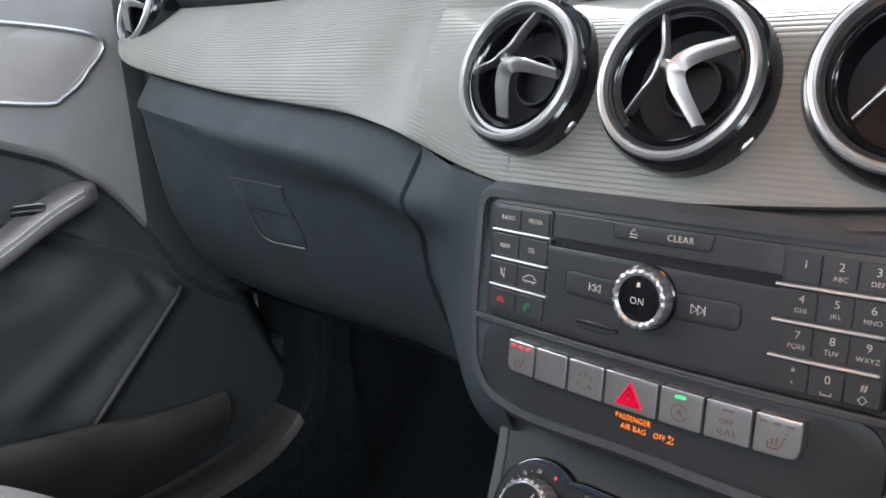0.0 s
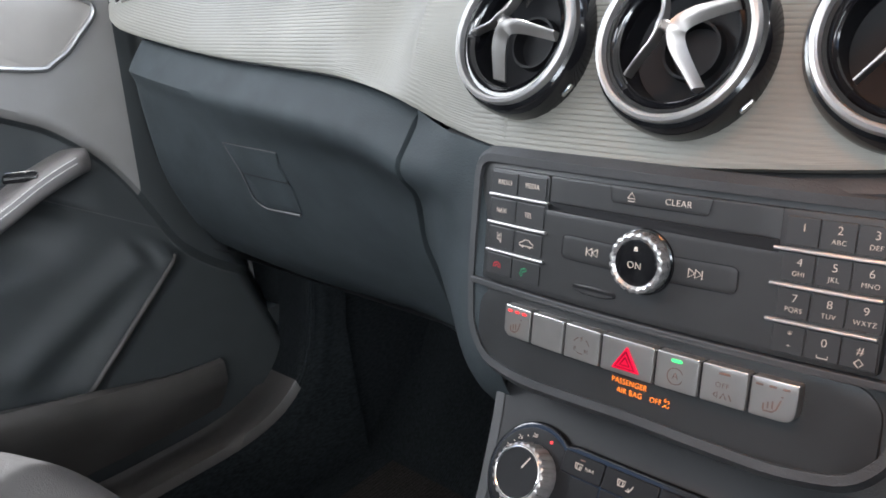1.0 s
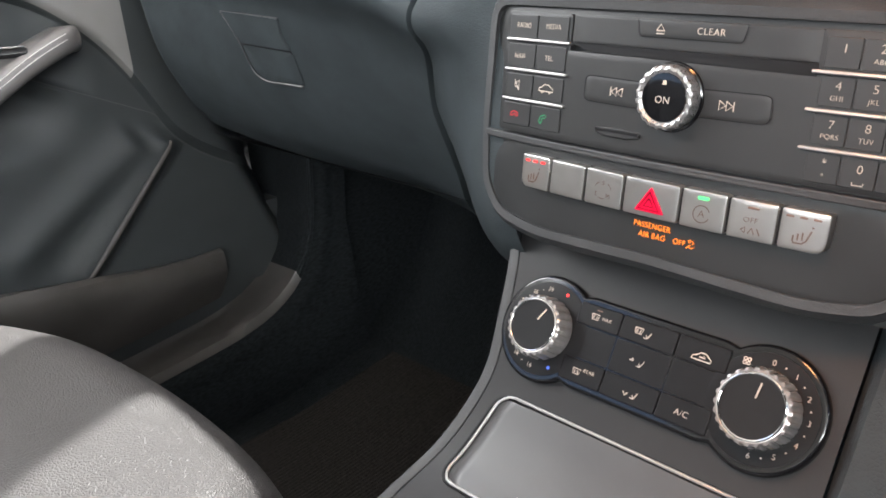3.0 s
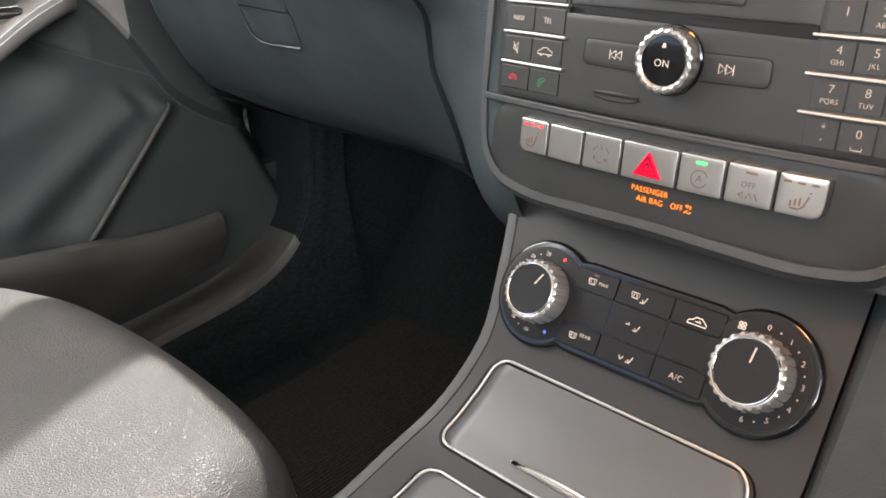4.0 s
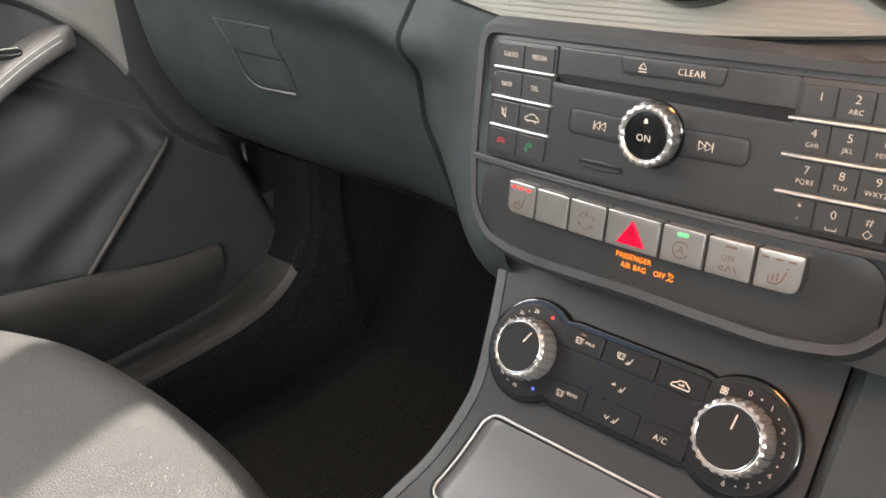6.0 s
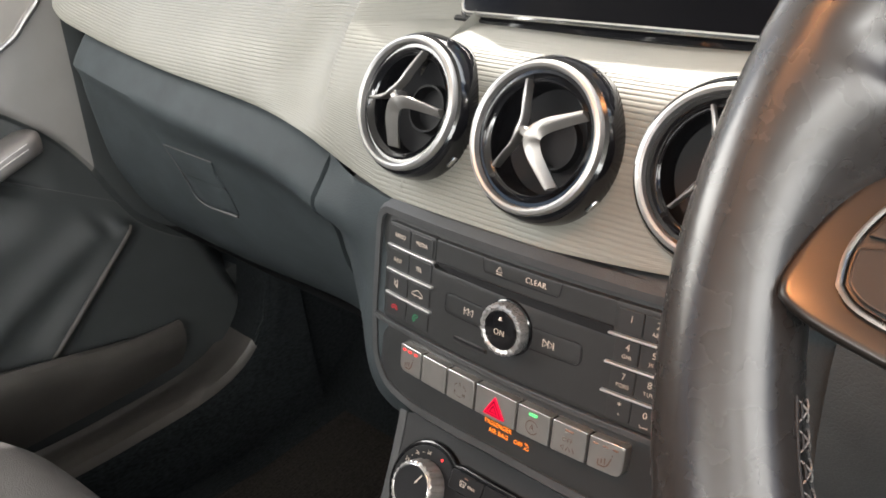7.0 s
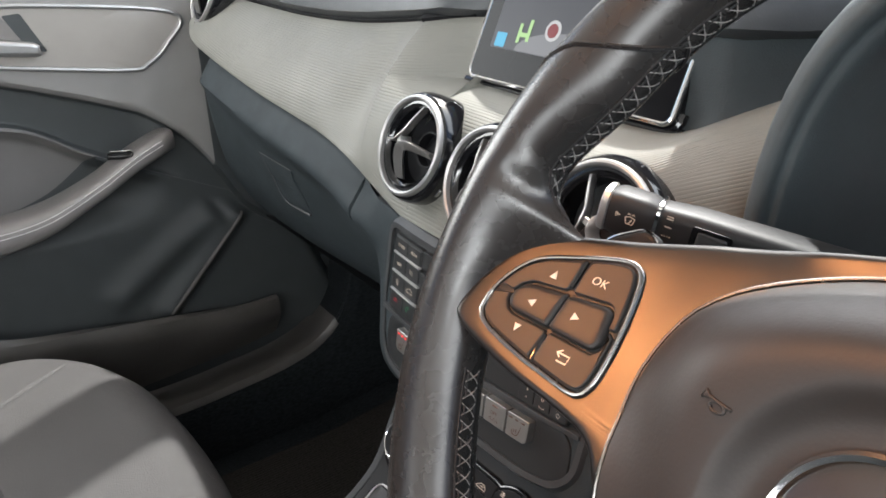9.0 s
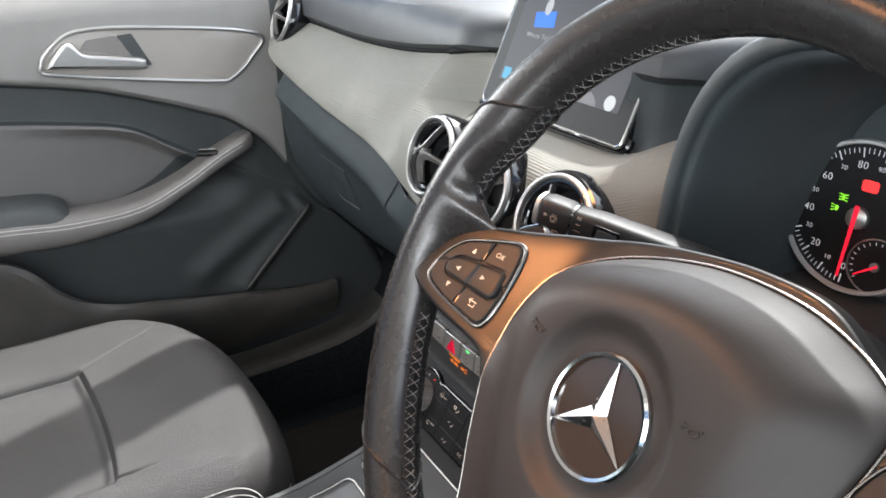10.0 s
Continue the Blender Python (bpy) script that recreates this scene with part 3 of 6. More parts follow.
    part("latch_highlight", tube(side, lambda t: 0.0009 - 0.0004 * t, 6), LID, dash)
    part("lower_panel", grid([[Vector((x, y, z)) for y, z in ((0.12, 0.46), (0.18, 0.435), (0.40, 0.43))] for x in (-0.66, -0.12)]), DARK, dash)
    # matching cheek and console flank on the driver side
    rows = []
    for k in range(41):
        z = 0.660 - 0.15 * k / 40
        ye = 0.020 + (z - 0.60) * 0.17
        rows.append(spline([(0.105, ye - 0.001, z), (0.134, ye + 0.001, z), (0.165, ye + 0.012, z), (0.20, ye + 0.030, z)], 12))
    part("driver_cheek", grid(rows), DASH, dash)
    # driver side lower dash behind the wheel
    rows = []
    for k in range(31):
        x = 0.172 + 0.68 * k / 30
        rows.append(spline([(x, 0.05, 0.68), (x, 0.030, 0.655), (x, 0.022, 0.60), (x, 0.035, 0.52), (x, 0.07, 0.45), (x, 0.20, 0.40)], 24))
    part("knee_panel", grid(rows), DASH, dash, "dark lower panel on the driver side")
    return dash


DASHBOARD = dashboard()


# ---- round air vents ----
def vent(m, turn, group="round dashboard vents"):
    v = thing("air_vent", "round gloss black air vent with satin silver ring and cross", "air vent", m, group)
    part("barrel", lathe([(0.0405, -0.095), (0.0440, -0.045), (0.0462, -0.020), (0.0468, -0.006), (0.0463, 0.002), (0.0442, 0.0066), (0.0412, 0.0078)], 64), GLOSS, v)
    part("ring", lathe([(0.0420, 0.0065), (0.0424, 0.0095), (0.0415, 0.0118), (0.0398, 0.0126), (0.0383, 0.0117), (0.0375, 0.0095), (0.0372, 0.006)], 72), SILVER, v, "satin silver ring")
    part("inner_ring", lathe([(0.0373, 0.0085), (0.0352, 0.0085), (0.0335, 0.006), (0.0325, 0.0055), (0.0318, 0.0065), (0.0310, 0.0060), (0.0305, 0.001), (0.0300, -0.014)], 64), GLOSS, v)
    part("duct", lathe([(0.0300, -0.012), (0.016, -0.016), (0.0155, -0.010), (0.014, -0.010), (0.013, -0.018), (1e-5, -0.018)], 48), DARK, v)
    # little adjusting tab on the collar
    part("tab", moved(slab(rrect(0.0030, 0.0085, 0.0010, 3), 0.0, 0.0012, 0.0006), pose(0.0466 * math.cos(radians(-38)), 0.0466 * math.sin(radians(-38)), -0.004) @ pose(0, 0, 0, 0, 0, -38) @ pose(0, 0, 0, 0, 90, 0)), CHROME, v, "small bright tab")
    # two V shaped blades back to back
    cross = new("cross")
    cross.parent = v
    cross.matrix_basis = pose(0, 0.003, 0.006, 0, 0, turn)
    tagged(cross, "satin silver cross of two bent blades")
    for a0, a1, tip, elbow, apex in ((107, 217, 0.0016, 0.0046, -0.0024), (385, 292, 0.0046, 0.0076, -0.0044)):
        am = radians((a0 + a1) / 2)
        bis = Vector((math.cos(am), math.sin(am)))
        ends = [Vector((0.0312 * math.cos(radians(a)), 0.0312 * math.sin(radians(a)))) for a in (a0, a1)]
        c = bis * apex
        k0, k1 = c.lerp(ends[0], 0.52), c.lerp(ends[1], 0.52)
        path = [ends[0].lerp(k0, t / 6) for t in range(6)] + [k0.lerp(c, t / 8).lerp(c.lerp(k1, t / 8), t / 8) for t in range(9)] + [k1.lerp(ends[1], t / 6) for t in range(1, 7)]
        rows = []
        m = len(path)
        for q, p in enumerate(path):
            d = path[min(q + 1, m - 1)] - path[max(q - 1, 0)]
            n = Vector((-d.y, d.x)).normalized()
            if n.dot(bis) < 0:
                n = -n
            e = abs(q / (m - 1) - 0.5) * 2
            wide = tip + (elbow - tip) * (1 - e) ** 1.3
            top = 0.0175 - 0.0120 * e ** 1.25
            rows.append([(*(p - n * 0.0006), top - 0.0050), (*(p - n * 0.0006), top - 0.0006), (*(p - n * 0.0001), top), (*(p + n * 0.0007), top - 0.0001), (*(p + n * wide * 0.5), top - 0.0016), (*(p + n * wide), top - 0.0052), (*(p + n * wide * 0.8), top - 0.0075), (*p, top - 0.0080)])
        part("blade", grid(rows, loop=True, cap=True), BLADE, cross)
    part("hub", slab(rrect(0.0080, 0.0052, 0.0012, 3, 0, 0), 0.004, 0.0150, 0.0012, 3), BLADE, cross).matrix_basis = pose(0, 0, 0, 0, 0, 155)
    return v


VENT_LEAN = 22
v0 = vent(face(-0.102, 0.040, 0.709, VENT_LEAN, 0), -31)
copy_thing(v0, face(0.0040, 0.034, 0.706, VENT_LEAN, 2))
copy_thing(v0, face(0.110, 0.038, 0.706, VENT_LEAN, 8))
copy_thing(v0, face(-0.700, 0.098, 0.778, VENT_LEAN, -4))
for ob in bpy.data.objects:
    if ob.name.startswith("cross.") and ob.parent and ob.parent.name in ("air_vent.001", "air_vent.002"):
        ob.matrix_basis = pose(0.001, 0.002, 0.006, 0, 0, 6)


# ---- radio unit and button row ----
K = 0.65
STACK = face(0, 0.006, 0.600, 10)


def fine_rrect(w, h, r, cx=0.0, cy=0.0):
    """A rounded rectangle with its long sides cut up, so that it can bend."""
    base = rrect(w, h, r, 5, cx, cy)
    out = []
    for i, p in enumerate(base):
        q = base[(i + 1) % len(base)]
        d = math.dist(p, q)
        m = max(1, int(d / 0.012))
        out += [(p[0] + (q[0] - p[0]) * k / m, p[1] + (q[1] - p[1]) * k / m) for k in range(m)]
    return out


def band(outline, inner, w0, w1, bend=0.0):
    """A band between two outlines of equal count."""
    rows = [[(u, v, w0 - 0.012) for u, v in outline], [(u, v, w0) for u, v in outline], [(u * 0.5 + a * 0.5, v * 0.5 + b * 0.5, max(w0, w1) + 0.0005) for (u, v), (a, b) in zip(outline, inner)],
            [(u, v, w1) for u, v in inner], [(u, v, w1 - 0.012) for u, v in inner]]
    bm = grid(rows, loop=True)
    for q in bm.verts:
        q.co.z -= bend * q.co.x ** 2
    return bm


def radio():
    r = thing("car_radio", "black car radio with keypad, silver bars and round knob", "car radio", STACK)
    # housing frame, wider at the top, with a rounded lower edge
    outer = [(0.128, 0.0435), (-0.128, 0.0435), (-0.1285, -0.03), (-0.1245, -0.066), (-0.110, -0.0825), (-0.08, -0.0875), (0.0, -0.0848), (0.08, -0.0875), (0.110, -0.0825), (0.1245, -0.066), (0.1285, -0.03)]
    outer = rounded(outer, 0.014)
    fine = []
    for i, p in enumerate(outer):
        q = outer[(i + 1) % len(outer)]
        m = max(1, int(math.dist(p, q) / 0.012))
        fine += [(p[0] + (q[0] - p[0]) * k / m, p[1] + (q[1] - p[1]) * k / m) for k in range(m)]
    part("housing", band(inset(fine, -0.006), inset(fine, 0.0035), -0.006, -0.0015, K), HOUSE, r, "soft edged dark surround")
    part("backing", slab(inset(fine, 0.003), -0.014, -0.0045, 0.0008, bend=0, rings=10), PANEL, r).data.transform(Matrix.Identity(4))
    bpy.data.objects["backing"].data.vertices.foreach_set("co", [c for v in bpy.data.objects["backing"].data.vertices for c in (v.co.x, v.co.y, v.co.z - K * v.co.x ** 2)])
    # main plate in pieces round the slot
    P = 0.0
    part("faceplate", slab(fine_rrect(0.228, 0.0490, 0.003, 0, -0.0068), -0.012, P, 0.0006, bend=K, rings=8), PANEL, r)
    part("upper_plate", slab(fine_rrect(0.130, 0.0146, 0.0008, 0.002, 0.0294), -0.012, P, 0.0005, bend=K, rings=6), PANEL, r)
    for name, cx in (("left_plate", -0.0885), ("right_plate", 0.0905)):
        part(name, slab(fine_rrect(0.049, 0.0220, 0.0025, cx, 0.0257), -0.012, P - 0.0002, 0.0005, bend=K, rings=4), PANEL, r)
    part("disc_slot", slab([(-0.063 + 0.130 * k / 12, 0.0221) for k in range(13)][::-1] + [(-0.063, 0.0212), (-0.055, 0.0196)] + [(-0.048 + 0.115 * k / 10, 0.0180 - 0.0016 * k / 10) for k in range(11)], -0.006, 0.0003, 0.0001, 1, bend=K, rings=3), DARK, r, "dark slot for discs")
    part("lower_strip", slab(fine_rrect(0.250, 0.0040, 0.001, 0, -0.0345), -0.010, 0.0008, 0.0008, bend=K, rings=4), HOUSE, r)
    part("button_shelf", slab(fine_rrect(0.236, 0.0480, 0.016, 0, -0.0605), -0.012, -0.0032, 0.001, bend=K, rings=8), PANEL, r)
    part("button_bed", slab(fine_rrect(0.1700, 0.0170, 0.0020, -0.0018, -0.0512), -0.010, 0.0012, 0.0003, bend=K, rings=6), DARK, r)
    # keys: left block of eight, right block of twelve
    names = [("RADIO", -0.0988, 0.0290, 0.0041), ("MEDIA", -0.0764, 0.0292, 0.0041), ("NAVI", -0.1002, 0.0121, 0.0041), ("TEL", -0.0778, 0.0123, 0.0041)]
    for row, v in enumerate((0.0285, 0.0125, -0.0043, -0.0208)):
        for u in (-0.0995, -0.0768):
            part("key", slab(fine_rrect(0.0218, 0.0128, 0.0008, u, v), -0.002, 0.0007, 0.0004, bend=K), KEY, r)
    for s, u, v, h in names:
        text(s, h, u, v, LABEL, r, 0.0009, bend=K, squeeze=0.86)
    for k, v in enumerate((0.0212, 0.0044, -0.0124)):
        part("silver_bar", slab(fine_rrect(0.0478, 0.0015, 0.0006, -0.0873, v), -0.002, 0.0022, 0.0005, bend=K), SILVER, r, "thin silver bar")
    for k, v in enumerate((0.0188, 0.0024, -0.0143)):
        part("silver_bar", slab(fine_rrect(0.0470, 0.0015, 0.0006, 0.0887, v), -0.002, 0.0022, 0.0005, bend=K), SILVER, r, "thin silver bar")
    for j, v in enumerate((0.0272, 0.0108, -0.0058, -0.0225)):
        for i, u in enumerate((0.0763, 0.0912, 0.1060)):
            part("key", slab(fine_rrect(0.0142, 0.0132, 0.0008, u, v), -0.002, 0.0007, 0.0004, bend=K), KEY, r)
    pads = [("1", ""), ("2", "ABC"), ("3", "DEF"), ("4", "GHI"), ("5", "JKL"), ("6", "MNO"), ("7", "PQRS"), ("8", "TUV"), ("9", "WXYZ"), ("*", "+"), ("0", ""), ("#", "")]
    for k, (big, small) in enumerate(pads):
        u, v = (0.0770, 0.0917, 0.1063)[k % 3], (0.0275, 0.0110, -0.0055, -0.0222)[k // 3]
        text(big, 0.0053, u, v + (0.0022 if small else 0.0015), LABEL, r, 0.0009, bend=K)
        if small:
            text(small, 0.0032, u, v - 0.0030, LABEL, r, 0.0009, bend=K, squeeze=0.95)
    part("sign", ribbon([[(0.0895, -0.0262), (0.0895, -0.0275), (0.0939, -0.0275), (0.0939, -0.0262)], [(0.1045, -0.0262), (0.1063, -0.0243), (0.1081, -0.0262), (0.1063, -0.0281), (0.1045, -0.0262)]], 0.0004, 0.0010, K), LABEL, r)
    # eject and clear
    part("eject_button", slab(rounded([(-0.0225, 0.0365), (-0.0205, 0.0280), (0.0325, 0.0280), (0.0345, 0.0365)], 0.0018, 3), -0.002, 0.0005, 0.0003, bend=K, rings=3), PANEL, r)
    part("button_outline", ribbon([[(-0.0225, 0.0365), (-0.0212, 0.0292), (-0.0198, 0.0280), (0.0, 0.0280), (0.0318, 0.0280), (0.0332, 0.0292), (0.0345, 0.0365)]], 0.0005, 0.0007, K), DARK, r)
    text("CLEAR", 0.0046, 0.0173, 0.0320, LABEL, r, 0.0012, bend=K)
    part("sign", ribbon([[(-0.0112, 0.0312), (-0.0090, 0.0343), (-0.0068, 0.0312), (-0.0112, 0.0312)], [(-0.0112, 0.0298), (-0.0068, 0.0298)]], 0.0005, 0.0012, K), LABEL, r)
    # skip buttons
    for s in (-1, 1):
        part("skip_button", slab(rounded([(s * 0.014, 0.0058), (s * 0.014, -0.0075), (s * 0.0480, -0.0070), (s * 0.0510, -0.0045), (s * 0.0505, 0.0050), (s * 0.0470, 0.0062)], 0.0022, 4), -0.002, 0.0005, 0.0003, bend=K, rings=3), PANEL, r)
        part("button_outline", ribbon([[(s * 0.016, 0.0058), (s * 0.030, 0.0060), (s * 0.0470, 0.0062), (s * 0.0492, 0.0057), (s * 0.0505, 0.0045), (s * 0.0508, -0.0045), (s * 0.0498, -0.0060), (s * 0.0480, -0.0070), (s * 0.030, -0.0073), (s * 0.016, -0.0075)]], 0.0005, 0.0007, K), DARK, r)
        part("sign", ribbon([[(s * 0.0265, 0.0016), (s * 0.0298, -0.0006), (s * 0.0265, -0.0028), (s * 0.0265, 0.0016)], [(s * 0.0300, 0.0016), (s * 0.0333, -0.0006), (s * 0.0300, -0.0028), (s * 0.0300, 0.0016)], [(s * 0.0336, 0.0017), (s * 0.0336, -0.0029)]], 0.0005, 0.0012, K), LABEL, r)
    # left pictograms
    part("sign", ribbon([[(-0.1022, -0.0052), (-0.1022, -0.0030), (-0.1008, -0.0030), (-0.0990, -0.0012), (-0.0990, -0.0072), (-0.1008, -0.0052), (-0.1022, -0.0052)], [(-0.1026, -0.0012), (-0.0988, -0.0072)]], 0.0005, 0.0009, K), LABEL, r)
    part("sign", ribbon([[(-0.0830, -0.0056), (-0.0828, -0.0040), (-0.0808, -0.0034), (-0.0790, -0.0020), (-0.0758, -0.0020), (-0.0740, -0.0034), (-0.0724, -0.0040), (-0.0722, -0.0056), (-0.0830, -0.0056)], [(-0.0814, -0.0056), (-0.0804, -0.0068), (-0.0794, -0.0056)], [(-0.0758, -0.0056), (-0.0748, -0.0068), (-0.0738, -0.0056)]], 0.0005, 0.0009, K), LABEL, r)
    hand = [(-0.0030, -0.0012), (-0.0026, 0.0006), (0.0, 0.0016), (0.0026, 0.0006), (0.0030, -0.0012), (0.0014, -0.0012), (0.0010, -0.0002), (-0.0010, -0.0002), (-0.0014, -0.0012), (-0.0030, -0.0012)]
    part("sign", ribbon([[(-0.1008 + a, -0.0208 + b) for a, b in hand]], 0.0006, 0.0009, K), REDPRINT, r, "red telephone sign")
    part("sign", ribbon([[(-0.0786 + a * 0.7 - b * 0.7, -0.0208 + a * 0.7 + b * 0.7) for a, b in hand]], 0.0006, 0.0009, K), GREENPRINT, r, "green telephone sign")
    # card slot
    part("card_slot", slab(rounded([(-0.0410, -0.0198), (-0.0410, -0.0225), (-0.0340, -0.0240), (-0.0210, -0.0240), (-0.0135, -0.0225), (-0.0135, -0.0198), (-0.0273, -0.0190)], 0.0012, 3), -0.003, 0.0012, 0.0006, bend=K), KEY, r)
    part("card_opening", slab([(-0.0405, -0.0199), (-0.0405, -0.0215), (-0.0140, -0.0215), (-0.0140, -0.0199)], -0.003, 0.0016, 0.0001, bend=K), DARK, r)
    # knob
    kn = new("knob")
    kn.parent = r
    kn.matrix_basis = pose(0.0014, 0.0002, 0.0)
    tagged(kn, "round black knob with a ribbed clear silver rim")
    part("collar", lathe([(0.0172, 0.0), (0.0168, 0.0015), (0.0160, 0.002)], 48), GLOSS, kn)
    rows = []
    for rr, w in ((0.0153, 0.0), (0.0155, 0.003), (0.0153, 0.0072), (0.0146, 0.0086), (0.0132, 0.0090), (0.0119, 0.0080)):
        rows.append([((rr + (0.0006 if (k // 3) % 2 and w > 0.002 and rr > 0.013 else 0)) * math.cos(2 * math.pi * k / 120), (rr + (0.0006 if (k // 3) % 2 and w > 0.002 and rr > 0.013 else 0)) * math.sin(2 * math.pi * k / 120), w) for k in range(120)])
    part("rim", grid(rows, loop=True), CRYSTAL, kn, "ribbed bright silver rim")
    part("cap", lathe([(0.0120, 0.0078), (0.0116, 0.0086), (0.008, 0.0091), (1e-5, 0.0092)], 48), GLOSS, kn, "gloss black cap")
    text("ON", 0.0050, 0.0, -0.0012, LABEL, kn, 0.0094)
    part("marker", slab([(-0.0010, 0.0062), (0.0012, 0.0062), (0.0008, 0.0084), (-0.0006, 0.0084)], 0.0085, 0.0095, 0.0001), LABEL, kn)


radio()


def push_button(u0, u1, label, corner=0):
    m = STACK
    top, bot = -0.0418, -0.0606
    b = thing("push_button", label, "push button", m, "silver push buttons in the centre stack")
    out = [(u1 - 0.0008, top), (u0 + 0.0008, top), (u0 + 0.0008, bot), (u1 - 0.0008, bot)]
    if corner < 0:
        out[2:3] = [(u0 + 0.0009, bot + 0.003), (u0 + 0.004, bot)]
    if corner > 0:
        out[3:4] = [(u1 - 0.0065, bot), (u1 - 0.0035, bot + 0.0006), (u1 - 0.0015, bot + 0.0026), (u1 - 0.0009, bot + 0.0060)]
    part("cap", slab(rounded(out, 0.0012, 3), -0.008, 0.0030, 0.0006, 3, bend=K, rings=4), BUTTON, b, "satin silver cap")
    return b


def buttons():
    edges = [-0.0892, -0.0668, -0.0422, -0.0174, 0.0152, 0.0395, 0.0634, 0.0862]
    words = ["silver seat heating button with three red lamps", "plain silver blank button", "silver drive mode button with faint sign", "silver hazard button with a red triangle",
             "silver stop start button with a green lamp", "silver parking aid button marked off", "silver seat heating button with unlit dashes"]
    bs = [push_button(a, b, w, -1 if i == 0 else (1 if i == 6 else 0)) for i, (a, b, w) in enumerate(zip(edges, edges[1:], words))]
    H = 0.0034
    for k in range(3):
        part("lamp", slab(rrect(0.0032, 0.0014, 0.0004, 2, -0.0842 + 0.0058 * k, -0.0450), H - 0.001, H, 0.0001, 1, bend=K), LEDRED, bs[0], "lit red lamp")
        part("dash_mark", slab(rrect(0.0034, 0.0010, 0.0003, 2, 0.0680 + 0.0060 * k, -0.0452), H - 0.001, H, 0.0001, 1, bend=K), FAINT, bs[6])
    part("lamp", slab(rrect(0.0055, 0.0016, 0.0004, 2, 0.0270, -0.0452), H - 0.001, H, 0.0001, 1, bend=K), LEDGREEN, bs[4], "lit green lamp")
    part("dash_mark", slab(rrect(0.0055, 0.0011, 0.0003, 2, 0.0515, -0.0452), H - 0.001, H, 0.0001, 1, bend=K), FAINT, bs[5])
    seat = [[(-0.004, -0.0035), (0.000, -0.0035), (0.0018, -0.0020), (0.0036, 0.0030)], [(-0.004, -0.0030), (-0.004, 0.0)], [(-0.0020, -0.0022), (-0.0020, 0.0010)], [(0.0, -0.0020), (0.0, 0.0018)], [(0.0034, 0.0046), (0.0044, 0.0046)]]
    for i, u in ((0, -0.0785), (6, 0.0748)):
        part("sign", ribbon([[(u + a, -0.0535 + b) for a, b in l] for l in seat], 0.0008, H, K), FAINT, bs[i])
    ring = [(0.0270 + 0.0042 * math.cos(a / 10), -0.0530 + 0.0042 * math.sin(a / 10)) for a in range(4, 60)]
    part("sign", ribbon([ring], 0.0005, H, K), FAINT, bs[4])
    text("A", 0.0052, 0.0270, -0.0530, FAINT, bs[4], H, bend=K)
    for s, u, v in (("S", -0.0298, -0.0482), ("E", -0.0338, -0.0545), ("M", -0.0262, -0.0548)):
        text(s, 0.0034, u, v, FAINT, bs[2], H, bend=K)
    part("sign", ribbon([[(-0.0298 + 0.0052 * math.cos(a / 10), -0.0520 + 0.0045 * math.sin(a / 10)) for a in range(i, i + 9)] for i in (2, 20, 42)], 0.0004, H, K), FAINT, bs[2])
    text("OFF", 0.0038, 0.0510, -0.0510, FAINT, bs[5], H, bend=K)
    part("sign", ribbon([[(0.0470, -0.0560), (0.0490, -0.0545), (0.0490, -0.0575), (0.0470, -0.0560)], [(0.0505, -0.0575), (0.0520, -0.0545), (0.0535, -0.0575)], [(0.0545, -0.0545), (0.0560, -0.0575)]], 0.0006, H, K), FAINT, bs[5])
    tri = rounded([(-0.0011, -0.0446), (-0.0096, -0.0580), (0.0074, -0.0580)], 0.0012, 3)
    part("triangle", slab(tri, 0.002, 0.0040, 0.0006, bend=K), HAZARD, bs[3], "glowing red triangle")
    c = (-0.0011, -0.0535)
    for f in (0.62, 0.30):
        loop = [(c[0] + (x - c[0]) * f, c[1] + (y - c[1]) * f) for x, y in ((-0.0011, -0.0438), (-0.0104, -0.0583), (0.0082, -0.0583), (-0.0011, -0.0438))]
        part("outline", ribbon([loop], 0.0009, 0.0043, K), HAZARDINNER, bs[3])
    w = thing("airbag_warning", "amber lit passenger airbag off lettering", "warning light", STACK)
    text("PASSENGER", 0.0043, -0.0012, -0.0662, AMBER, w, -0.0024, bend=K, squeeze=0.9)
    text("AIR BAG", 0.0043, -0.0005, -0.0712, AMBER, w, -0.0024, bend=K, squeeze=0.9)
    text("OFF", 0.0042, 0.0150, -0.0710, AMBER, w, -0.0024, bend=K, squeeze=0.9)
    part("sign", ribbon([[(0.0192 + 0.85 * a, -0.0712 + 0.85 * b) for a, b in l] for l in ([(0.0, -0.0020), (0.0014, -0.0004), (0.0026, 0.0002)], [(0.0010, -0.0008), (0.0034, -0.0016), (0.0046, -0.0006)], [(0.0008, 0.0026), (0.0018, 0.0034), (0.0028, 0.0026), (0.0018, 0.0016), (0.0008, 0.0026)], [(0.0034, 0.0030), (0.0044, 0.0020), (0.0034, 0.0010)])], 0.00042, -0.0022, K), AMBER, w)


buttons()

# ---- climate panel and centre console ----
CLIMATE = face(0.0, -0.006, 0.453, 33)


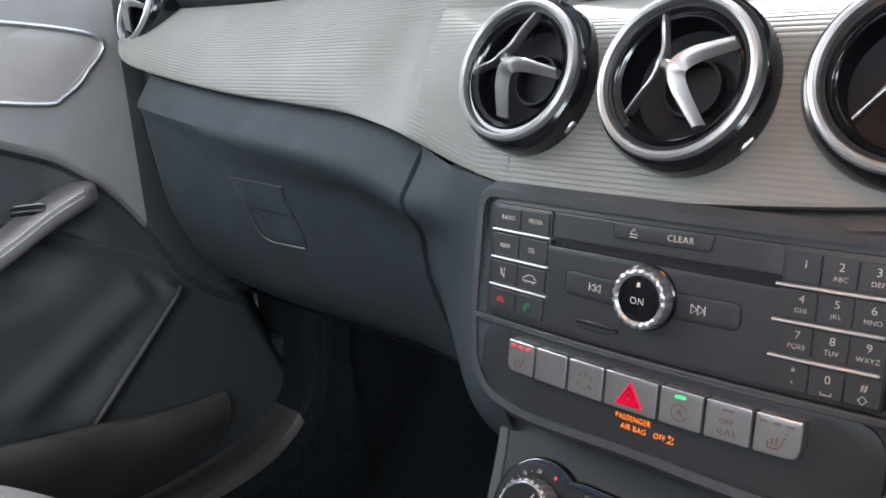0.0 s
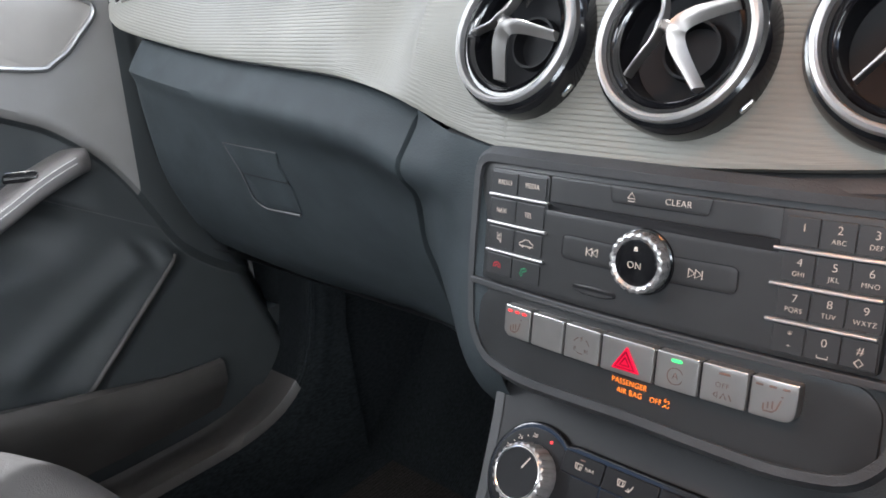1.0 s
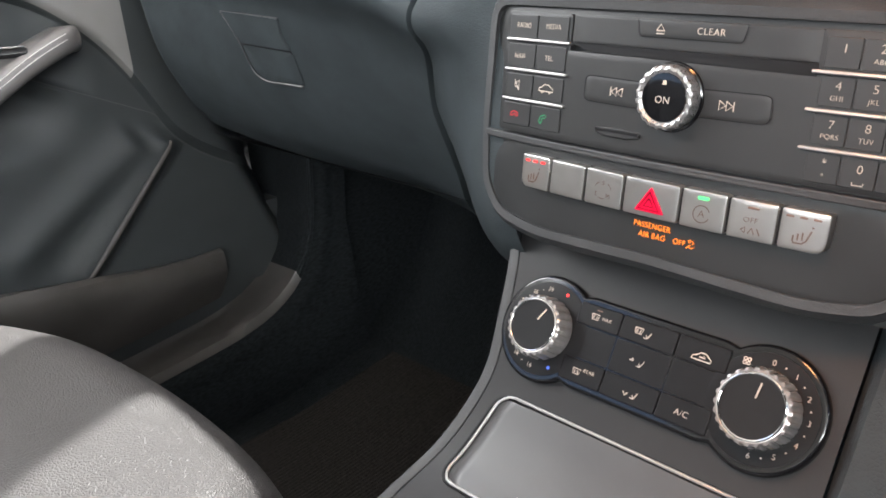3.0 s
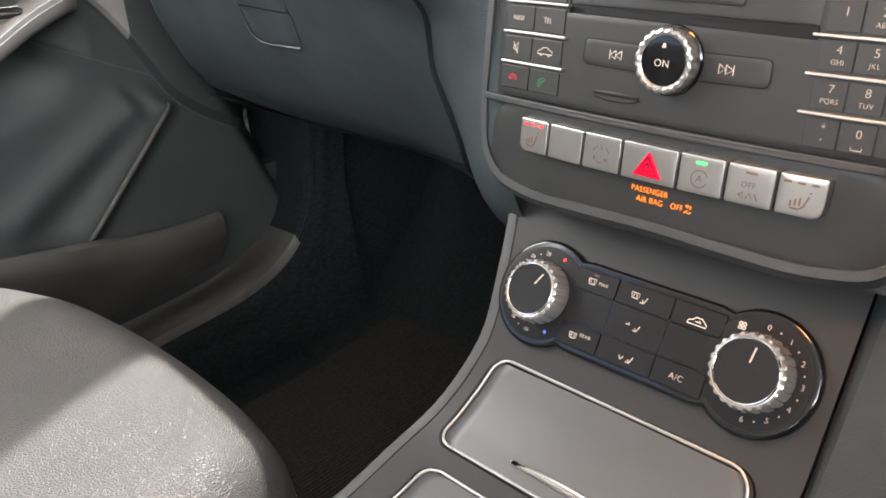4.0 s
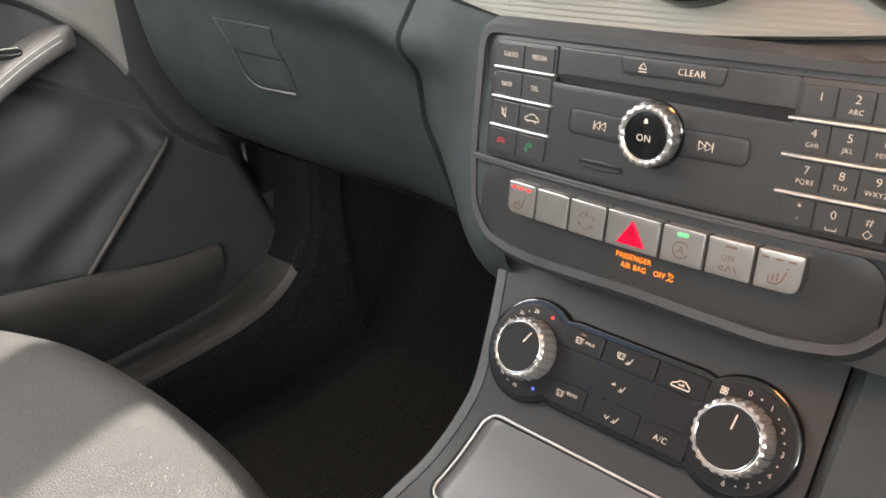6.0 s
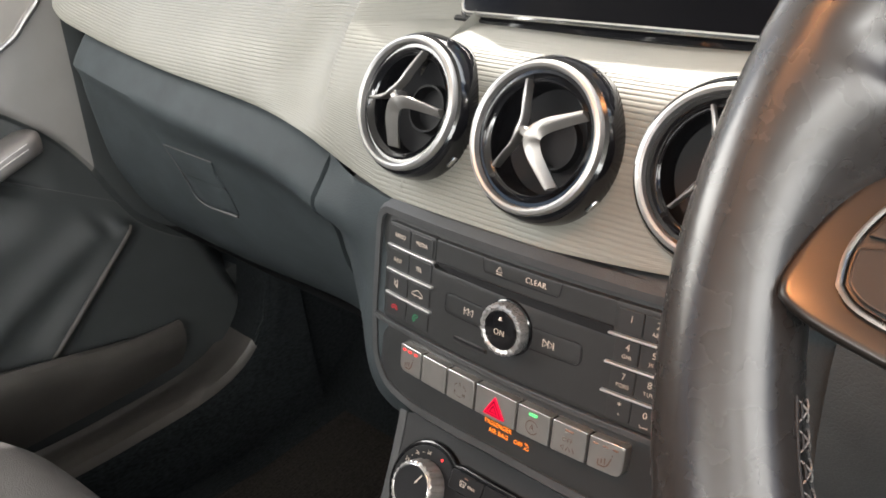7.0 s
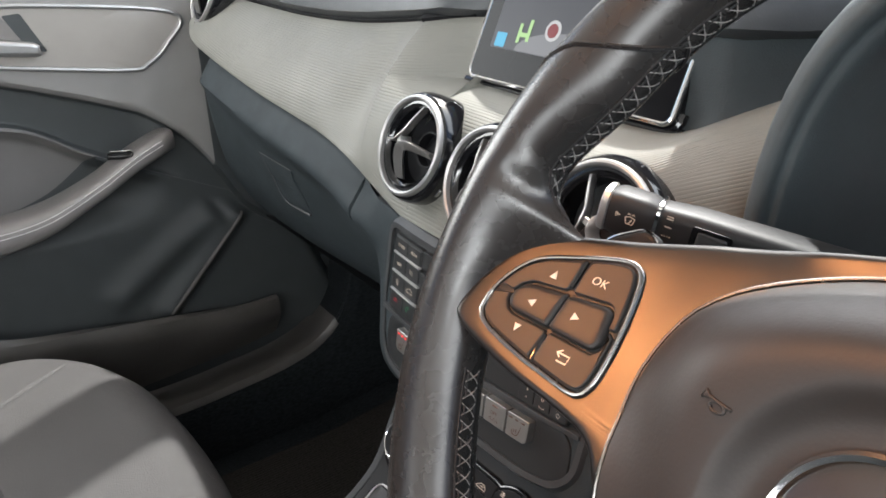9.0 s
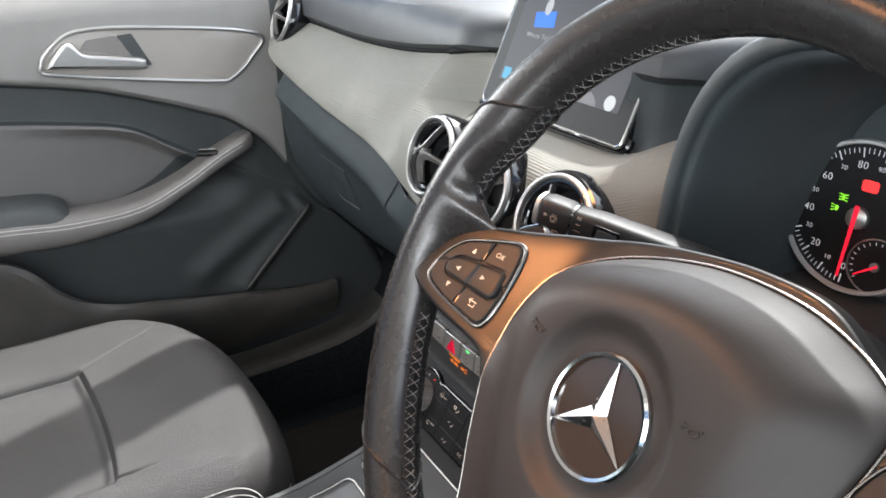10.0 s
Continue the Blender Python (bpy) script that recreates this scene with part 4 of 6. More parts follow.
def climate():
    c = thing("climate_control", "black climate control unit with two knobs and six buttons", "climate control", CLIMATE)
    lx, rx = -0.0670, 0.0670
    left = [(lx + 0.0298 * math.cos(radians(a)), 0.0305 * math.sin(radians(a))) for a in range(50, 311, 10)]
    right = [(rx + 0.0298 * math.cos(radians(a)), 0.0305 * math.sin(radians(a))) for a in range(-130, 131, 10)]
    base = left + [(-0.040, -0.0252), (-0.020, -0.0250), (0.0, -0.0250), (0.020, -0.0250), (0.040, -0.0252)] + right + [(0.040, 0.0252), (0.020, 0.0250), (0.0, 0.0250), (-0.020, 0.0250), (-0.040, 0.0252)]
    part("surround", slab(inset(base, -0.0024), -0.006, 0.0030, 0.0020, 4), GLOSS, c, "gloss black rim")
    part("plate", slab(base, -0.004, 0.0024, 0.0006), CLIMATE_BLACK, c)
    # six buttons, upper and lower row with a slanting middle band
    cols = (-0.0480, -0.0195, 0.0155, 0.0455)
    for a, b in zip(cols, cols[1:]):
        part("button", slab(rounded([(b - 0.0003, 0.0232), (a + 0.0003, 0.0232), (a + 0.0003, 0.0100), (b - 0.0003, 0.0100)], 0.0014, 3), 0.0, 0.0042, 0.0008, 3), CLIMATE_BLACK, c)
        part("middle_button", slab(rounded([(b - 0.0003, 0.0095), (a + 0.0003, 0.0095), (a + 0.0003, -0.0092), (b - 0.0003, -0.0092)], 0.0009, 3), 0.0, 0.0034, 0.0005), CLIMATE_BLACK, c)
        part("button", slab(rounded([(b - 0.0003, -0.0097), (a + 0.0003, -0.0097), (a + 0.0003, -0.0235), (b - 0.0003, -0.0235)], 0.0014, 3), 0.0, 0.0042, 0.0008, 3), CLIMATE_BLACK, c)
    for u in (lx, rx):
        part("dial_ring", lathe([(0.0288, 0.0022), (0.0284, 0.0034), (0.0270, 0.0036), (0.0190, 0.0036)], 64), CLIMATE_BLACK, c).matrix_basis = pose(u, 0, 0)
    W = 0.0044
    text("A/C", 0.0047, 0.0300, -0.0168, LABEL, c, W)
    text("REAR", 0.0030, -0.0285, -0.0150, LABEL, c, W)
    text("MAX", 0.0028, -0.0285, 0.0165, LABEL, c, W)
    fig = [[(-0.0010, -0.0020), (0.0016, -0.0022), (0.0030, 0.0004), (0.0036, 0.0022)], [(0.0016, -0.0022), (0.0004, 0.0)]]
    scr = [[(-0.0030, 0.0020), (0.0030, 0.0020), (0.0022, -0.0016), (-0.0022, -0.0016), (-0.0030, 0.0020)], [(-0.0012, -0.0010), (-0.0012, 0.0012)], [(0.0012, -0.0010), (0.0012, 0.0012)]]
    for u, v, ls, w in ((-0.0360, 0.0163, scr, W), (-0.0365, -0.0168, scr, W), (-0.0030, 0.0160, fig, W), (-0.0075, 0.0170, scr, W), (-0.0020, 0.0, fig, 0.0038), (0.0005, -0.0175, fig, W)):
        part("sign", ribbon([[(u + a * 0.85, v + b * 0.85) for a, b in l] for l in ls], 0.0005, w), LABEL, c)
    part("sign", ribbon([[(-0.0075, 0.0006), (-0.0048, 0.0006), (-0.0060, 0.0018)], [(-0.0050, -0.0170), (-0.0036, -0.0190), (-0.0022, -0.0170)]], 0.0006, W), LABEL, c)
    part("sign", ribbon([[(0.0255, 0.0128), (0.0258, 0.0145), (0.0280, 0.0152), (0.0298, 0.0168), (0.0330, 0.0168), (0.0352, 0.0150), (0.0362, 0.0142), (0.0362, 0.0128), (0.0255, 0.0128)], [(0.0295, 0.0145), (0.0330, 0.0145), (0.0318, 0.0156)]], 0.0006, W), LABEL, c)
    part("lamp", slab(rrect(0.0034, 0.0008, 0.0002, 2, -0.0345, 0.0205), 0.003, W, 0.0001, 1), FAINT, c)
    for s, a in (("24", 150), ("26", 126), ("28", 100), ("18", 236), ("16", 266)):
        text(s, 0.0034, lx + 0.0238 * math.cos(radians(a)), 0.0238 * math.sin(radians(a)), LABEL, c, 0.0038)
    for a in (138, 113, 251, 222, 166):
        part("dot", slab(rrect(0.0007, 0.0007, 0.0003, 2, lx + 0.0238 * math.cos(radians(a)), 0.0238 * math.sin(radians(a))), 0.003, 0.0039, 0.0001, 1), LABEL, c)
    part("red_dot", slab(rrect(0.0020, 0.0020, 0.0009, 3, lx + 0.0082, 0.0232), 0.003, 0.0039, 0.0001, 1), LEDRED, c, "red dot")
    part("blue_dot", slab(rrect(0.0020, 0.0020, 0.0009, 3, lx + 0.0115, -0.0212), 0.003, 0.0039, 0.0001, 1), LEDBLUE, c, "blue dot")
    for s, a in (("0", 91), ("1", 60), ("2", 31), ("3", 3), ("4", -27), ("5", -56), ("6", -86)):
        text(s, 0.0042, rx + 0.0238 * math.cos(radians(a)), 0.0238 * math.sin(radians(a)), LABEL, c, 0.0038)
    for a in (76, 46, 17, -12, -41, -71):
        part("dot", slab(rrect(0.0009, 0.0009, 0.0004, 2, rx + 0.0238 * math.cos(radians(a)), 0.0238 * math.sin(radians(a))), 0.003, 0.0039, 0.0001, 1), LABEL, c)
    part("sign", ribbon([[(rx - 0.0135 + 0.0010 * s1 + 0.0008 * math.cos(t / 3), 0.0206 + 0.0010 * s2 + 0.0008 * math.sin(t / 3)) for t in range(20)] for s1 in (-1, 1) for s2 in (-1, 1)], 0.0005, 0.0038), LABEL, c)
    for u, tick, size in ((lx, 62, 1.0), (rx, 84, 1.06)):
        k = new("knob")
        k.parent = c
        k.matrix_basis = pose(u, 0, 0.0034)
        tagged(k, "black knob with a clear ribbed chrome rim")
        rows = []
        for rr, w, ribs in ((0.0192, 0.0, 0), (0.0190, 0.003, 1), (0.0178, 0.0105, 1), (0.0172, 0.0128, 1), (0.0164, 0.0136, 0), (0.0152, 0.0132, 0)):
            rows.append([((rr + ribs * 0.0008 * (1 if (q // 3) % 2 else 0)) * size * math.cos(2 * math.pi * q / 144), (rr + ribs * 0.0008 * (1 if (q // 3) % 2 else 0)) * size * math.sin(2 * math.pi * q / 144), w) for q in range(144)])
        part("rim", grid(rows, loop=True), SMOKED, k, "ribbed clear chrome rim")
        part("cap", lathe([(0.0154 * size, 0.0128), (0.0150 * size, 0.0134), (0.012 * size, 0.0132), (1e-5, 0.0130)], 48), DARK, k)
        part("cap_ring", tube([(0.0154 * size * math.cos(radians(a)), 0.0154 * size * math.sin(radians(a)), 0.0134) for a in range(0, 360, 6)], 0.0006, 6, closed=True), CHROME, k, "thin bright ring")
        part("pointer", moved(slab(rrect(0.0080, 0.0008, 0.0003, 2, 0.0085, 0), 0.0125, 0.0137, 0.0001, 1), pose(0, 0, 0, 0, 0, tick)), LABEL, k, "white pointer line")


climate()

CONSOLE = [(0.055, 0.545), (0.034, 0.513), (0.0155, 0.4835), (-0.0035, 0.4540), (-0.0215, 0.4262), (-0.034, 0.4095), (-0.049, 0.393), (-0.068, 0.377), (-0.092, 0.366), (-0.13, 0.358), (-0.20, 0.352), (-0.34, 0.350), (-0.60, 0.352)]


def console_half(y):
    return curve_at([(-0.60, 0.116), (-0.15, 0.117), (-0.09, 0.118), (-0.045, 0.106), (-0.024, 0.1015), (-0.007, 0.105), (0.0125, 0.111), (0.03, 0.119), (0.06, 0.121)], y)


def console():
    c = thing("centre_console", "sloping dark centre console between the seats", "console", pose(0, 0, 0))
    prof = spline([(0, y, z) for y, z in CONSOLE], 70)
    rows, rim_l, rim_r = [], [], []
    for i, p in enumerate(prof):
        d = (prof[min(i + 1, 69)] - prof[max(i - 1, 0)]).normalized()
        nrm = Vector((0, -d.z, d.y)) * -1
        if nrm.z < 0:
            nrm = -nrm
        hw = console_half(p.y)
        left, right = -(hw - 0.007), 0.1050
        rows.append([p + Vector((left + (right - left) * k / 16, 0, 0)) - nrm * 0.0003 for k in range(17)])
        e = p + Vector((-hw, 0, 0))
        rim_l.append([e + Vector((0.0072, 0, 0)) - nrm * 0.003, e + Vector((0.0065, 0, 0)) + nrm * 0.0004, e + Vector((0.003, 0, 0)) + nrm * 0.0014, e + Vector((-0.0005, 0, 0)) + nrm * 0.0005, e + Vector((-0.002, 0, 0)) - nrm * 0.004, e + Vector((-0.004, 0.004, -0.03)), Vector((e.x - 0.012, e.y + 0.02, min(e.z - 0.05, 0.30))), Vector((e.x - 0.02, e.y + 0.03, 0.045))])
        # the flank on the driver side stands off the panel by a narrow gap
        e = p + Vector((0.1050, 0, 0))
        rim_r.append(spline([e + Vector((0.0002, 0, 0)) - nrm * 0.006, e + Vector((0.0020, 0, 0)) - nrm * 0.0050, e + Vector((0.0026, 0, 0)) - nrm * 0.0004, e + Vector((0.006, 0, 0)) + nrm * 0.0016, e + Vector((0.018, 0, 0)) + nrm * 0.0022, e + Vector((0.034, 0, 0)) + nrm * 0.0010, e + Vector((0.046, 0.004, 0)) - nrm * 0.012, Vector((e.x + 0.052, e.y + 0.02, min(e.z - 0.07, 0.28))), Vector((e.x + 0.056, e.y + 0.03, 0.045))], 40))
    part("top_panel", grid(rows), CONSOLE_SKIN, c, "smooth graphite console panel")
    part("side_rim", grid(rim_l), HOUSE, c, "soft grained console edge")
    part("side_flank", grid(rim_r), DASH, c, "grained dark flank beside the driver")
    return prof


console()


def console_frame(y):
    """Axes on the console's top at distance y: u right, v forwards and up the slope, w out."""
    prof = spline([(0, a, b) for a, b in CONSOLE], 160)
    i = min(range(1, 159), key=lambda k: abs(prof[k].y - y))
    d = (prof[i - 1] - prof[i + 1]).normalized()
    m = Matrix((Vector((1, 0, 0)), d, Vector((1, 0, 0)).cross(d))).transposed().to_4x4()
    m.translation = prof[i]
    return m


def console_lid(name, label, y_front, y_back, half_front, half_back, pull=False):
    """A lid that follows the console's slope, with a silver edge."""
    prof = [p for p in spline([(0, a, b) for a, b in CONSOLE], 400) if y_back <= p.y <= y_front]
    n = 90
    pick = spline(prof[::12] + prof[-1:], n)
    t = thing(name, label, "lid", pose(0, 0, 0))
    rows, edge_l, edge_r = [], [], []
    for i, p in enumerate(pick):
        f = i / (n - 1)
        d = (pick[min(i + 1, n - 1)] - pick[max(i - 1, 0)]).normalized()
        nrm = Vector((0, d.z, -d.y))
        if nrm.z < 0:
            nrm = -nrm
        r = 0.010
        run = (pick[-1] - pick[0]).length
        cut = 0.0
        for dist in (f * run, (1 - f) * run):
            if dist < r:
                cut = max(cut, r - math.sqrt(max(r * r - (r - dist) ** 2, 0)))
        hw = half_front + (half_back - half_front) * f - cut
        rows.append([p + Vector((hw * (k / 8 - 1), 0, 0)) + nrm * (0.0012 + 0.0005 * (1 - (k / 8 - 1) ** 2)) for k in range(17)])
        edge_l.append(p + Vector((-hw, 0, 0)) + nrm * 0.0016)
        edge_r.append(p + Vector((hw, 0, 0)) + nrm * 0.0016)
    ob = part("lid_plate", grid(rows), LID, t, "satin graphite lid")
    solid(ob, 0.002)
    loop = edge_l + edge_r[::-1]
    part("edge_strip", tube(loop, 0.0010, 8, closed=True), SILVER, t, "thin silver edging")
    gap = [p + Vector(((-0.0022 if p.x < 0 else 0.0022), 0, -0.0012)) for p in loop]
    part("gap", tube(gap, 0.0016, 6, closed=True), DARK, t)
    if pull:
        f = pick[-13]
        g = console_frame(f.y)
        lip = [(-0.044, 0.0005), (-0.028, 0.0034), (0.0, 0.0048), (0.028, 0.0034), (0.044, 0.0005), (0.028, -0.0008), (0.0, -0.0012), (-0.028, -0.0008)]
        ob = part("pull", moved(slab(rounded(lip, 0.004, 3), 0.0, 0.0042, 0.0018, 3), g), SILVER, t, "curved clear pull lip")
    return t


console_lid("storage_lid", "graphite flip lid with silver edge on the console", -0.030, -0.079, 0.081, 0.094, True)
console_lid("cup_holder_lid", "graphite sliding lid with silver edge behind it", -0.093, -0.30, 0.086, 0.086)


# ---- screen ----
def screen():
    m = face(-0.013, 0.109, 0.756, 25)
    s = thing("display_screen", "free standing dashboard screen with lit map menu", "screen", m)
    w, h = 0.222, 0.166
    out = rrect(w, h, 0.007, 5, 0, h / 2)
    part("case", slab(inset(out, -0.0012), -0.016, -0.0012, 0.004, 3), GLOSS, s)
    part("edge_strip", tube([(u, v, -0.0006) for u, v in out], 0.0018, 8, closed=True), CHROME, s, "thin chrome edge")
    part("glass", slab(inset(out, 0.0008), -0.002, 0.0002, 0.0004), SCREENGLASS, s, "gloss black glass")
    part("display", slab(rrect(0.188, 0.098, 0.001, 2, 0, 0.076), -0.001, 0.0006, 0.0001, 1), glow("display_grey", (0.17, 0.17, 0.20), 0.34), s, "lit grey map picture")
    H = 0.0009
    part("panel_arc", slab([(0.055 * math.cos(radians(a)) * 1.15, 0.0275 + 0.020 * math.sin(radians(a))) for a in range(0, 181, 12)], 0.0, H, 0.0001, 1), glow("display_pale", (0.50, 0.49, 0.52), 0.42), s)
    part("tile", slab(rrect(0.0125, 0.0120, 0.001, 2, -0.0830, 0.0345), 0.0, H, 0.0001, 1), glow("display_cyan", (0.10, 0.55, 0.85), 0.8), s, "lit cyan tile")
    part("arrow_sign", ribbon([[(-0.062, 0.034), (-0.062, 0.050)], [(-0.062, 0.041), (-0.051, 0.041)], [(-0.051, 0.036), (-0.051, 0.054)]], 0.0036, H + 0.0003), glow("display_green", (0.55, 0.85, 0.35), 0.8), s, "lit green road sign")
    part("dial_sign", slab([(-0.025 + 0.0085 * math.cos(radians(a)), 0.048 + 0.0085 * math.sin(radians(a))) for a in range(0, 360, 15)], 0.0, H + 0.0002, 0.0001, 1), glow("display_white", (0.8, 0.78, 0.78), 0.7), s, "lit white round sign")
    part("dial_core", slab([(-0.025 + 0.0058 * math.cos(radians(a)), 0.048 + 0.0058 * math.sin(radians(a))) for a in range(0, 360, 15)], 0.0, H + 0.0004, 0.0001, 1), glow("display_maroon", (0.35, 0.03, 0.04), 0.6), s)
    part("tile", slab(rounded([(0.028, 0.030), (0.030, 0.048), (0.042, 0.054), (0.044, 0.032)], 0.001, 2), 0.0, H, 0.0001, 1), glow("display_amber", (1.0, 0.50, 0.04), 0.8), s, "lit amber tile")
    part("tile", slab(rounded([(-0.066, 0.085), (-0.070, 0.100), (-0.038, 0.104), (-0.034, 0.088)], 0.001, 2), 0.0, H, 0.0001, 1), glow("display_blue", (0.01, 0.20, 0.95), 1.0), s, "lit blue tile")
    part("pin_sign", slab([(-0.052 + 0.0055 * math.cos(radians(a)), 0.107 + 0.0085 * math.sin(radians(a))) for a in range(0, 360, 20)], 0.0, H + 0.0003, 0.0001, 1), glow("display_pin", (0.75, 0.75, 0.78), 0.7), s)
    text("Where To?", 0.0075, -0.055, 0.077, glow("display_text", (0.85, 0.85, 0.85), 0.6), s, H)
    part("disc_sign", slab([(0.080 + 0.0070 * math.cos(radians(a)), 0.034 + 0.0070 * math.sin(radians(a))) for a in range(0, 360, 20)], 0.0, H + 0.0003, 0.0001, 1), glow("display_disc", (0.9, 0.9, 0.9), 0.8), s)
    lip = [p for p in inset(rrect(w, h, 0.007, 5, 0, h / 2), -0.0032) if p[1] < 0.008 and p[0] < 0] + [p for p in inset(rrect(w, h, 0.007, 5, 0, h / 2), -0.0032) if p[1] < 0.008 and p[0] >= 0] + [(w / 2 + 0.0032, 0.010)]
    part("base_lip", tube(spline([(u, v, -0.0075) for u, v in lip], 60), 0.0034, 8), GLOSS, s, "rounded gloss black base lip")
    part("foot", slab(rrect(0.14, 0.02, 0.004, 3, 0, -0.006), -0.03, -0.006, 0.003), DARK, s)


screen()


# ---- instrument binnacle ----
def cluster():
    c = thing("instrument_cluster", "deep black instrument binnacle with round speedometer", "instruments", pose(0, 0, 0))
    # tapering hood: outlines from the mouth to the dial plate
    def ring(cx, hw, zlow, ztop, y, tip):
        pts = []
        for k in range(33):
            a = math.pi * k / 32
            s, q = math.cos(a), math.sin(a)
            pts.append(Vector((cx - hw * math.copysign(abs(s) ** 0.56, s), y + tip * q, zlow + (ztop - zlow) * q ** 0.62)))
        return pts
    keys = ((0.382, 0.214, 0.868, 0.24), (0.384, 0.211, 0.882, 0.130), (0.384, 0.208, 0.890, 0.088), (0.384, 0.203, 0.890, 0.074), (0.384, 0.196, 0.884, 0.069), (0.384, 0.1915, 0.8785, 0.071), (0.384, 0.1900, 0.8765, 0.079), (0.384, 0.1882, 0.8745, 0.077), (0.384, 0.1850, 0.8690, 0.084), (0.384, 0.1815, 0.864, 0.104), (0.384, 0.176, 0.857, 0.135), (0.385, 0.168, 0.847, 0.180), (0.385, 0.160, 0.838, 0.222))
    rings = [ring(cx, hw, 0.60, top, y, 0.0) for cx, hw, top, y in keys]
    rows = [list(r) for r in zip(*[spline([r[k] for r in rings], 110) for k in range(33)])]
    part("hood", grid(rows), HOODSKIN, c, "soft black hood round the dials", sharp=180)
    part("dial_plate", slab([(-0.19, -0.12), (0.19, -0.12), (0.19, 0.13), (-0.19, 0.13)], -0.01, 0.0, 0.001), HOODSKIN, c).matrix_basis = face(0.375, 0.206, 0.725, 0)
    rows = [[Vector((0.19 + 0.37 * k / 20, 0.085 + 0.03 * j, 0.652 + 0.004 * j)) for k in range(21)] for j in range(5)]
    part("lower_shelf", grid(rows), HOUSE, c)
    # speedometer
    d = new("speedometer")
    d.parent = c
    d.matrix_basis = face(0.268, 0.196, 0.729, 8, 6)
    tagged(d, "round black dial with white figures and red needle")
    part("dial", lathe([(0.056, 0.0), (1e-5, 0.0)], 64), DARK, d)
    part("rim", lathe([(0.0585, -0.004), (0.0592, 0.001), (0.0580, 0.0035), (0.0560, 0.0035), (0.0552, 0.0)], 72), DIALRIM, d, "silver dial rim")
    sweep = lambda mph: radians(267 - mph * 2.10)
    marks = bmesh.new()
    for k in range(0, 81):
        a = sweep(k * 2)
        long = k % 5 == 0
        r0, r1, hw = (0.0455 if long else 0.0485), 0.0525, (0.0005 if long else 0.0003)
        ca, sa = math.cos(a), math.sin(a)
        q = [marks.verts.new((r * ca - s * hw * sa, r * sa + s * hw * ca, 0.0004)) for r, s in ((r0, -1), (r1, -1), (r1, 1), (r0, 1))]
        marks.faces.new(q)
    part("dial_scale", marks, DIALWHITE, d)
    for k in range(0, 17):
        a = sweep(k * 10)
        text(str(k * 10), 0.0078 if k % 2 == 0 else 0.0052, 0.0395 * math.cos(a), 0.0395 * math.sin(a), DIALWHITE, d, 0.0004)
    part("hub", lathe([(0.0085, 0.0), (0.0082, 0.004), (0.006, 0.006), (1e-5, 0.0065)], 32), SILVER, d)
    part("needle", moved(slab([(-0.010, -0.0016), (0.046, -0.0007), (0.046, 0.0007), (-0.010, 0.0016)], 0.0062, 0.0078, 0.0004), pose(0, 0, 0, 0, 0, 267)), NEEDLE, d, "red needle at zero")
    part("warning_light", slab(rrect(0.0125, 0.0085, 0.002, 3, 0.0030, 0.0250), 0.0, 0.0005, 0.0001, 1), LEDRED, d, "lit red brake warning")
    lamp_d = lambda u, v, m: [(u, v - 0.0020), (u + m * 0.0014, v - 0.0020), (u + m * 0.0024, v - 0.0010), (u + m * 0.0024, v + 0.0010), (u + m * 0.0014, v + 0.0020), (u, v + 0.0020)]
    rays = lambda u, v, m: ribbon([[(u, v + k * 0.0017), (u + m * 0.0026, v + k * 0.0017 + k * 0.0008)] for k in (-1, 0, 1)], 0.0007, 0.0005)
    part("warning_light", merged(rays(-0.0137, 0.0122, 1), rays(-0.0153, 0.0122, -1), ribbon([[(-0.0149, 0.0100), (-0.0149, 0.0144)], [(-0.0141, 0.0100), (-0.0141, 0.0144)]], 0.0007, 0.0005)), LEDLIME, d, "lit green lamp sign")
    part("warning_light", merged(slab(lamp_d(-0.0192, 0.0030, 1), 0.0, 0.0005, 0.0001, 1), rays(-0.0200, 0.0030, -1)), LEDLIME, d, "lit green headlamp sign")
    g = new("fuel_gauge")
    g.parent = c
    g.matrix_basis = d.matrix_basis @ pose(0.0215, -0.0320, 0.0012)
    part("rim", lathe([(0.0212, -0.001), (0.0216, 0.001), (0.0208, 0.0016), (0.0204, 0.0)], 48), SILVER, g)
    part("dial", lathe([(0.0206, 0.0004), (1e-5, 0.0004)], 48), DARK, g)
    small = bmesh.new()
    for k in range(0, 17):
        a = radians(220 - k * 15)
        q = [small.verts.new((r * math.cos(a) - s * 0.0003 * math.sin(a), r * math.sin(a) + s * 0.0003 * math.cos(a), 0.0008)) for r, s in ((0.0165, -1), (0.0188, -1), (0.0188, 1), (0.0165, 1))]
        small.faces.new(q)
    part("dial_scale", small, DIALWHITE, g)
    part("needle", moved(slab([(-0.003, -0.0010), (0.0165, -0.0005), (0.0165, 0.0005), (-0.003, 0.0010)], 0.002, 0.0030, 0.0003), pose(0, 0, 0, 0, 0, 215)), NEEDLE, g)
    part("hub", lathe([(0.0036, 0.0), (0.0034, 0.0025), (1e-5, 0.003)], 24), SILVER, g)


cluster()


# ---- steering wheel ----
WHEEL = face(0.375, -0.128, 0.7585, 28.1)


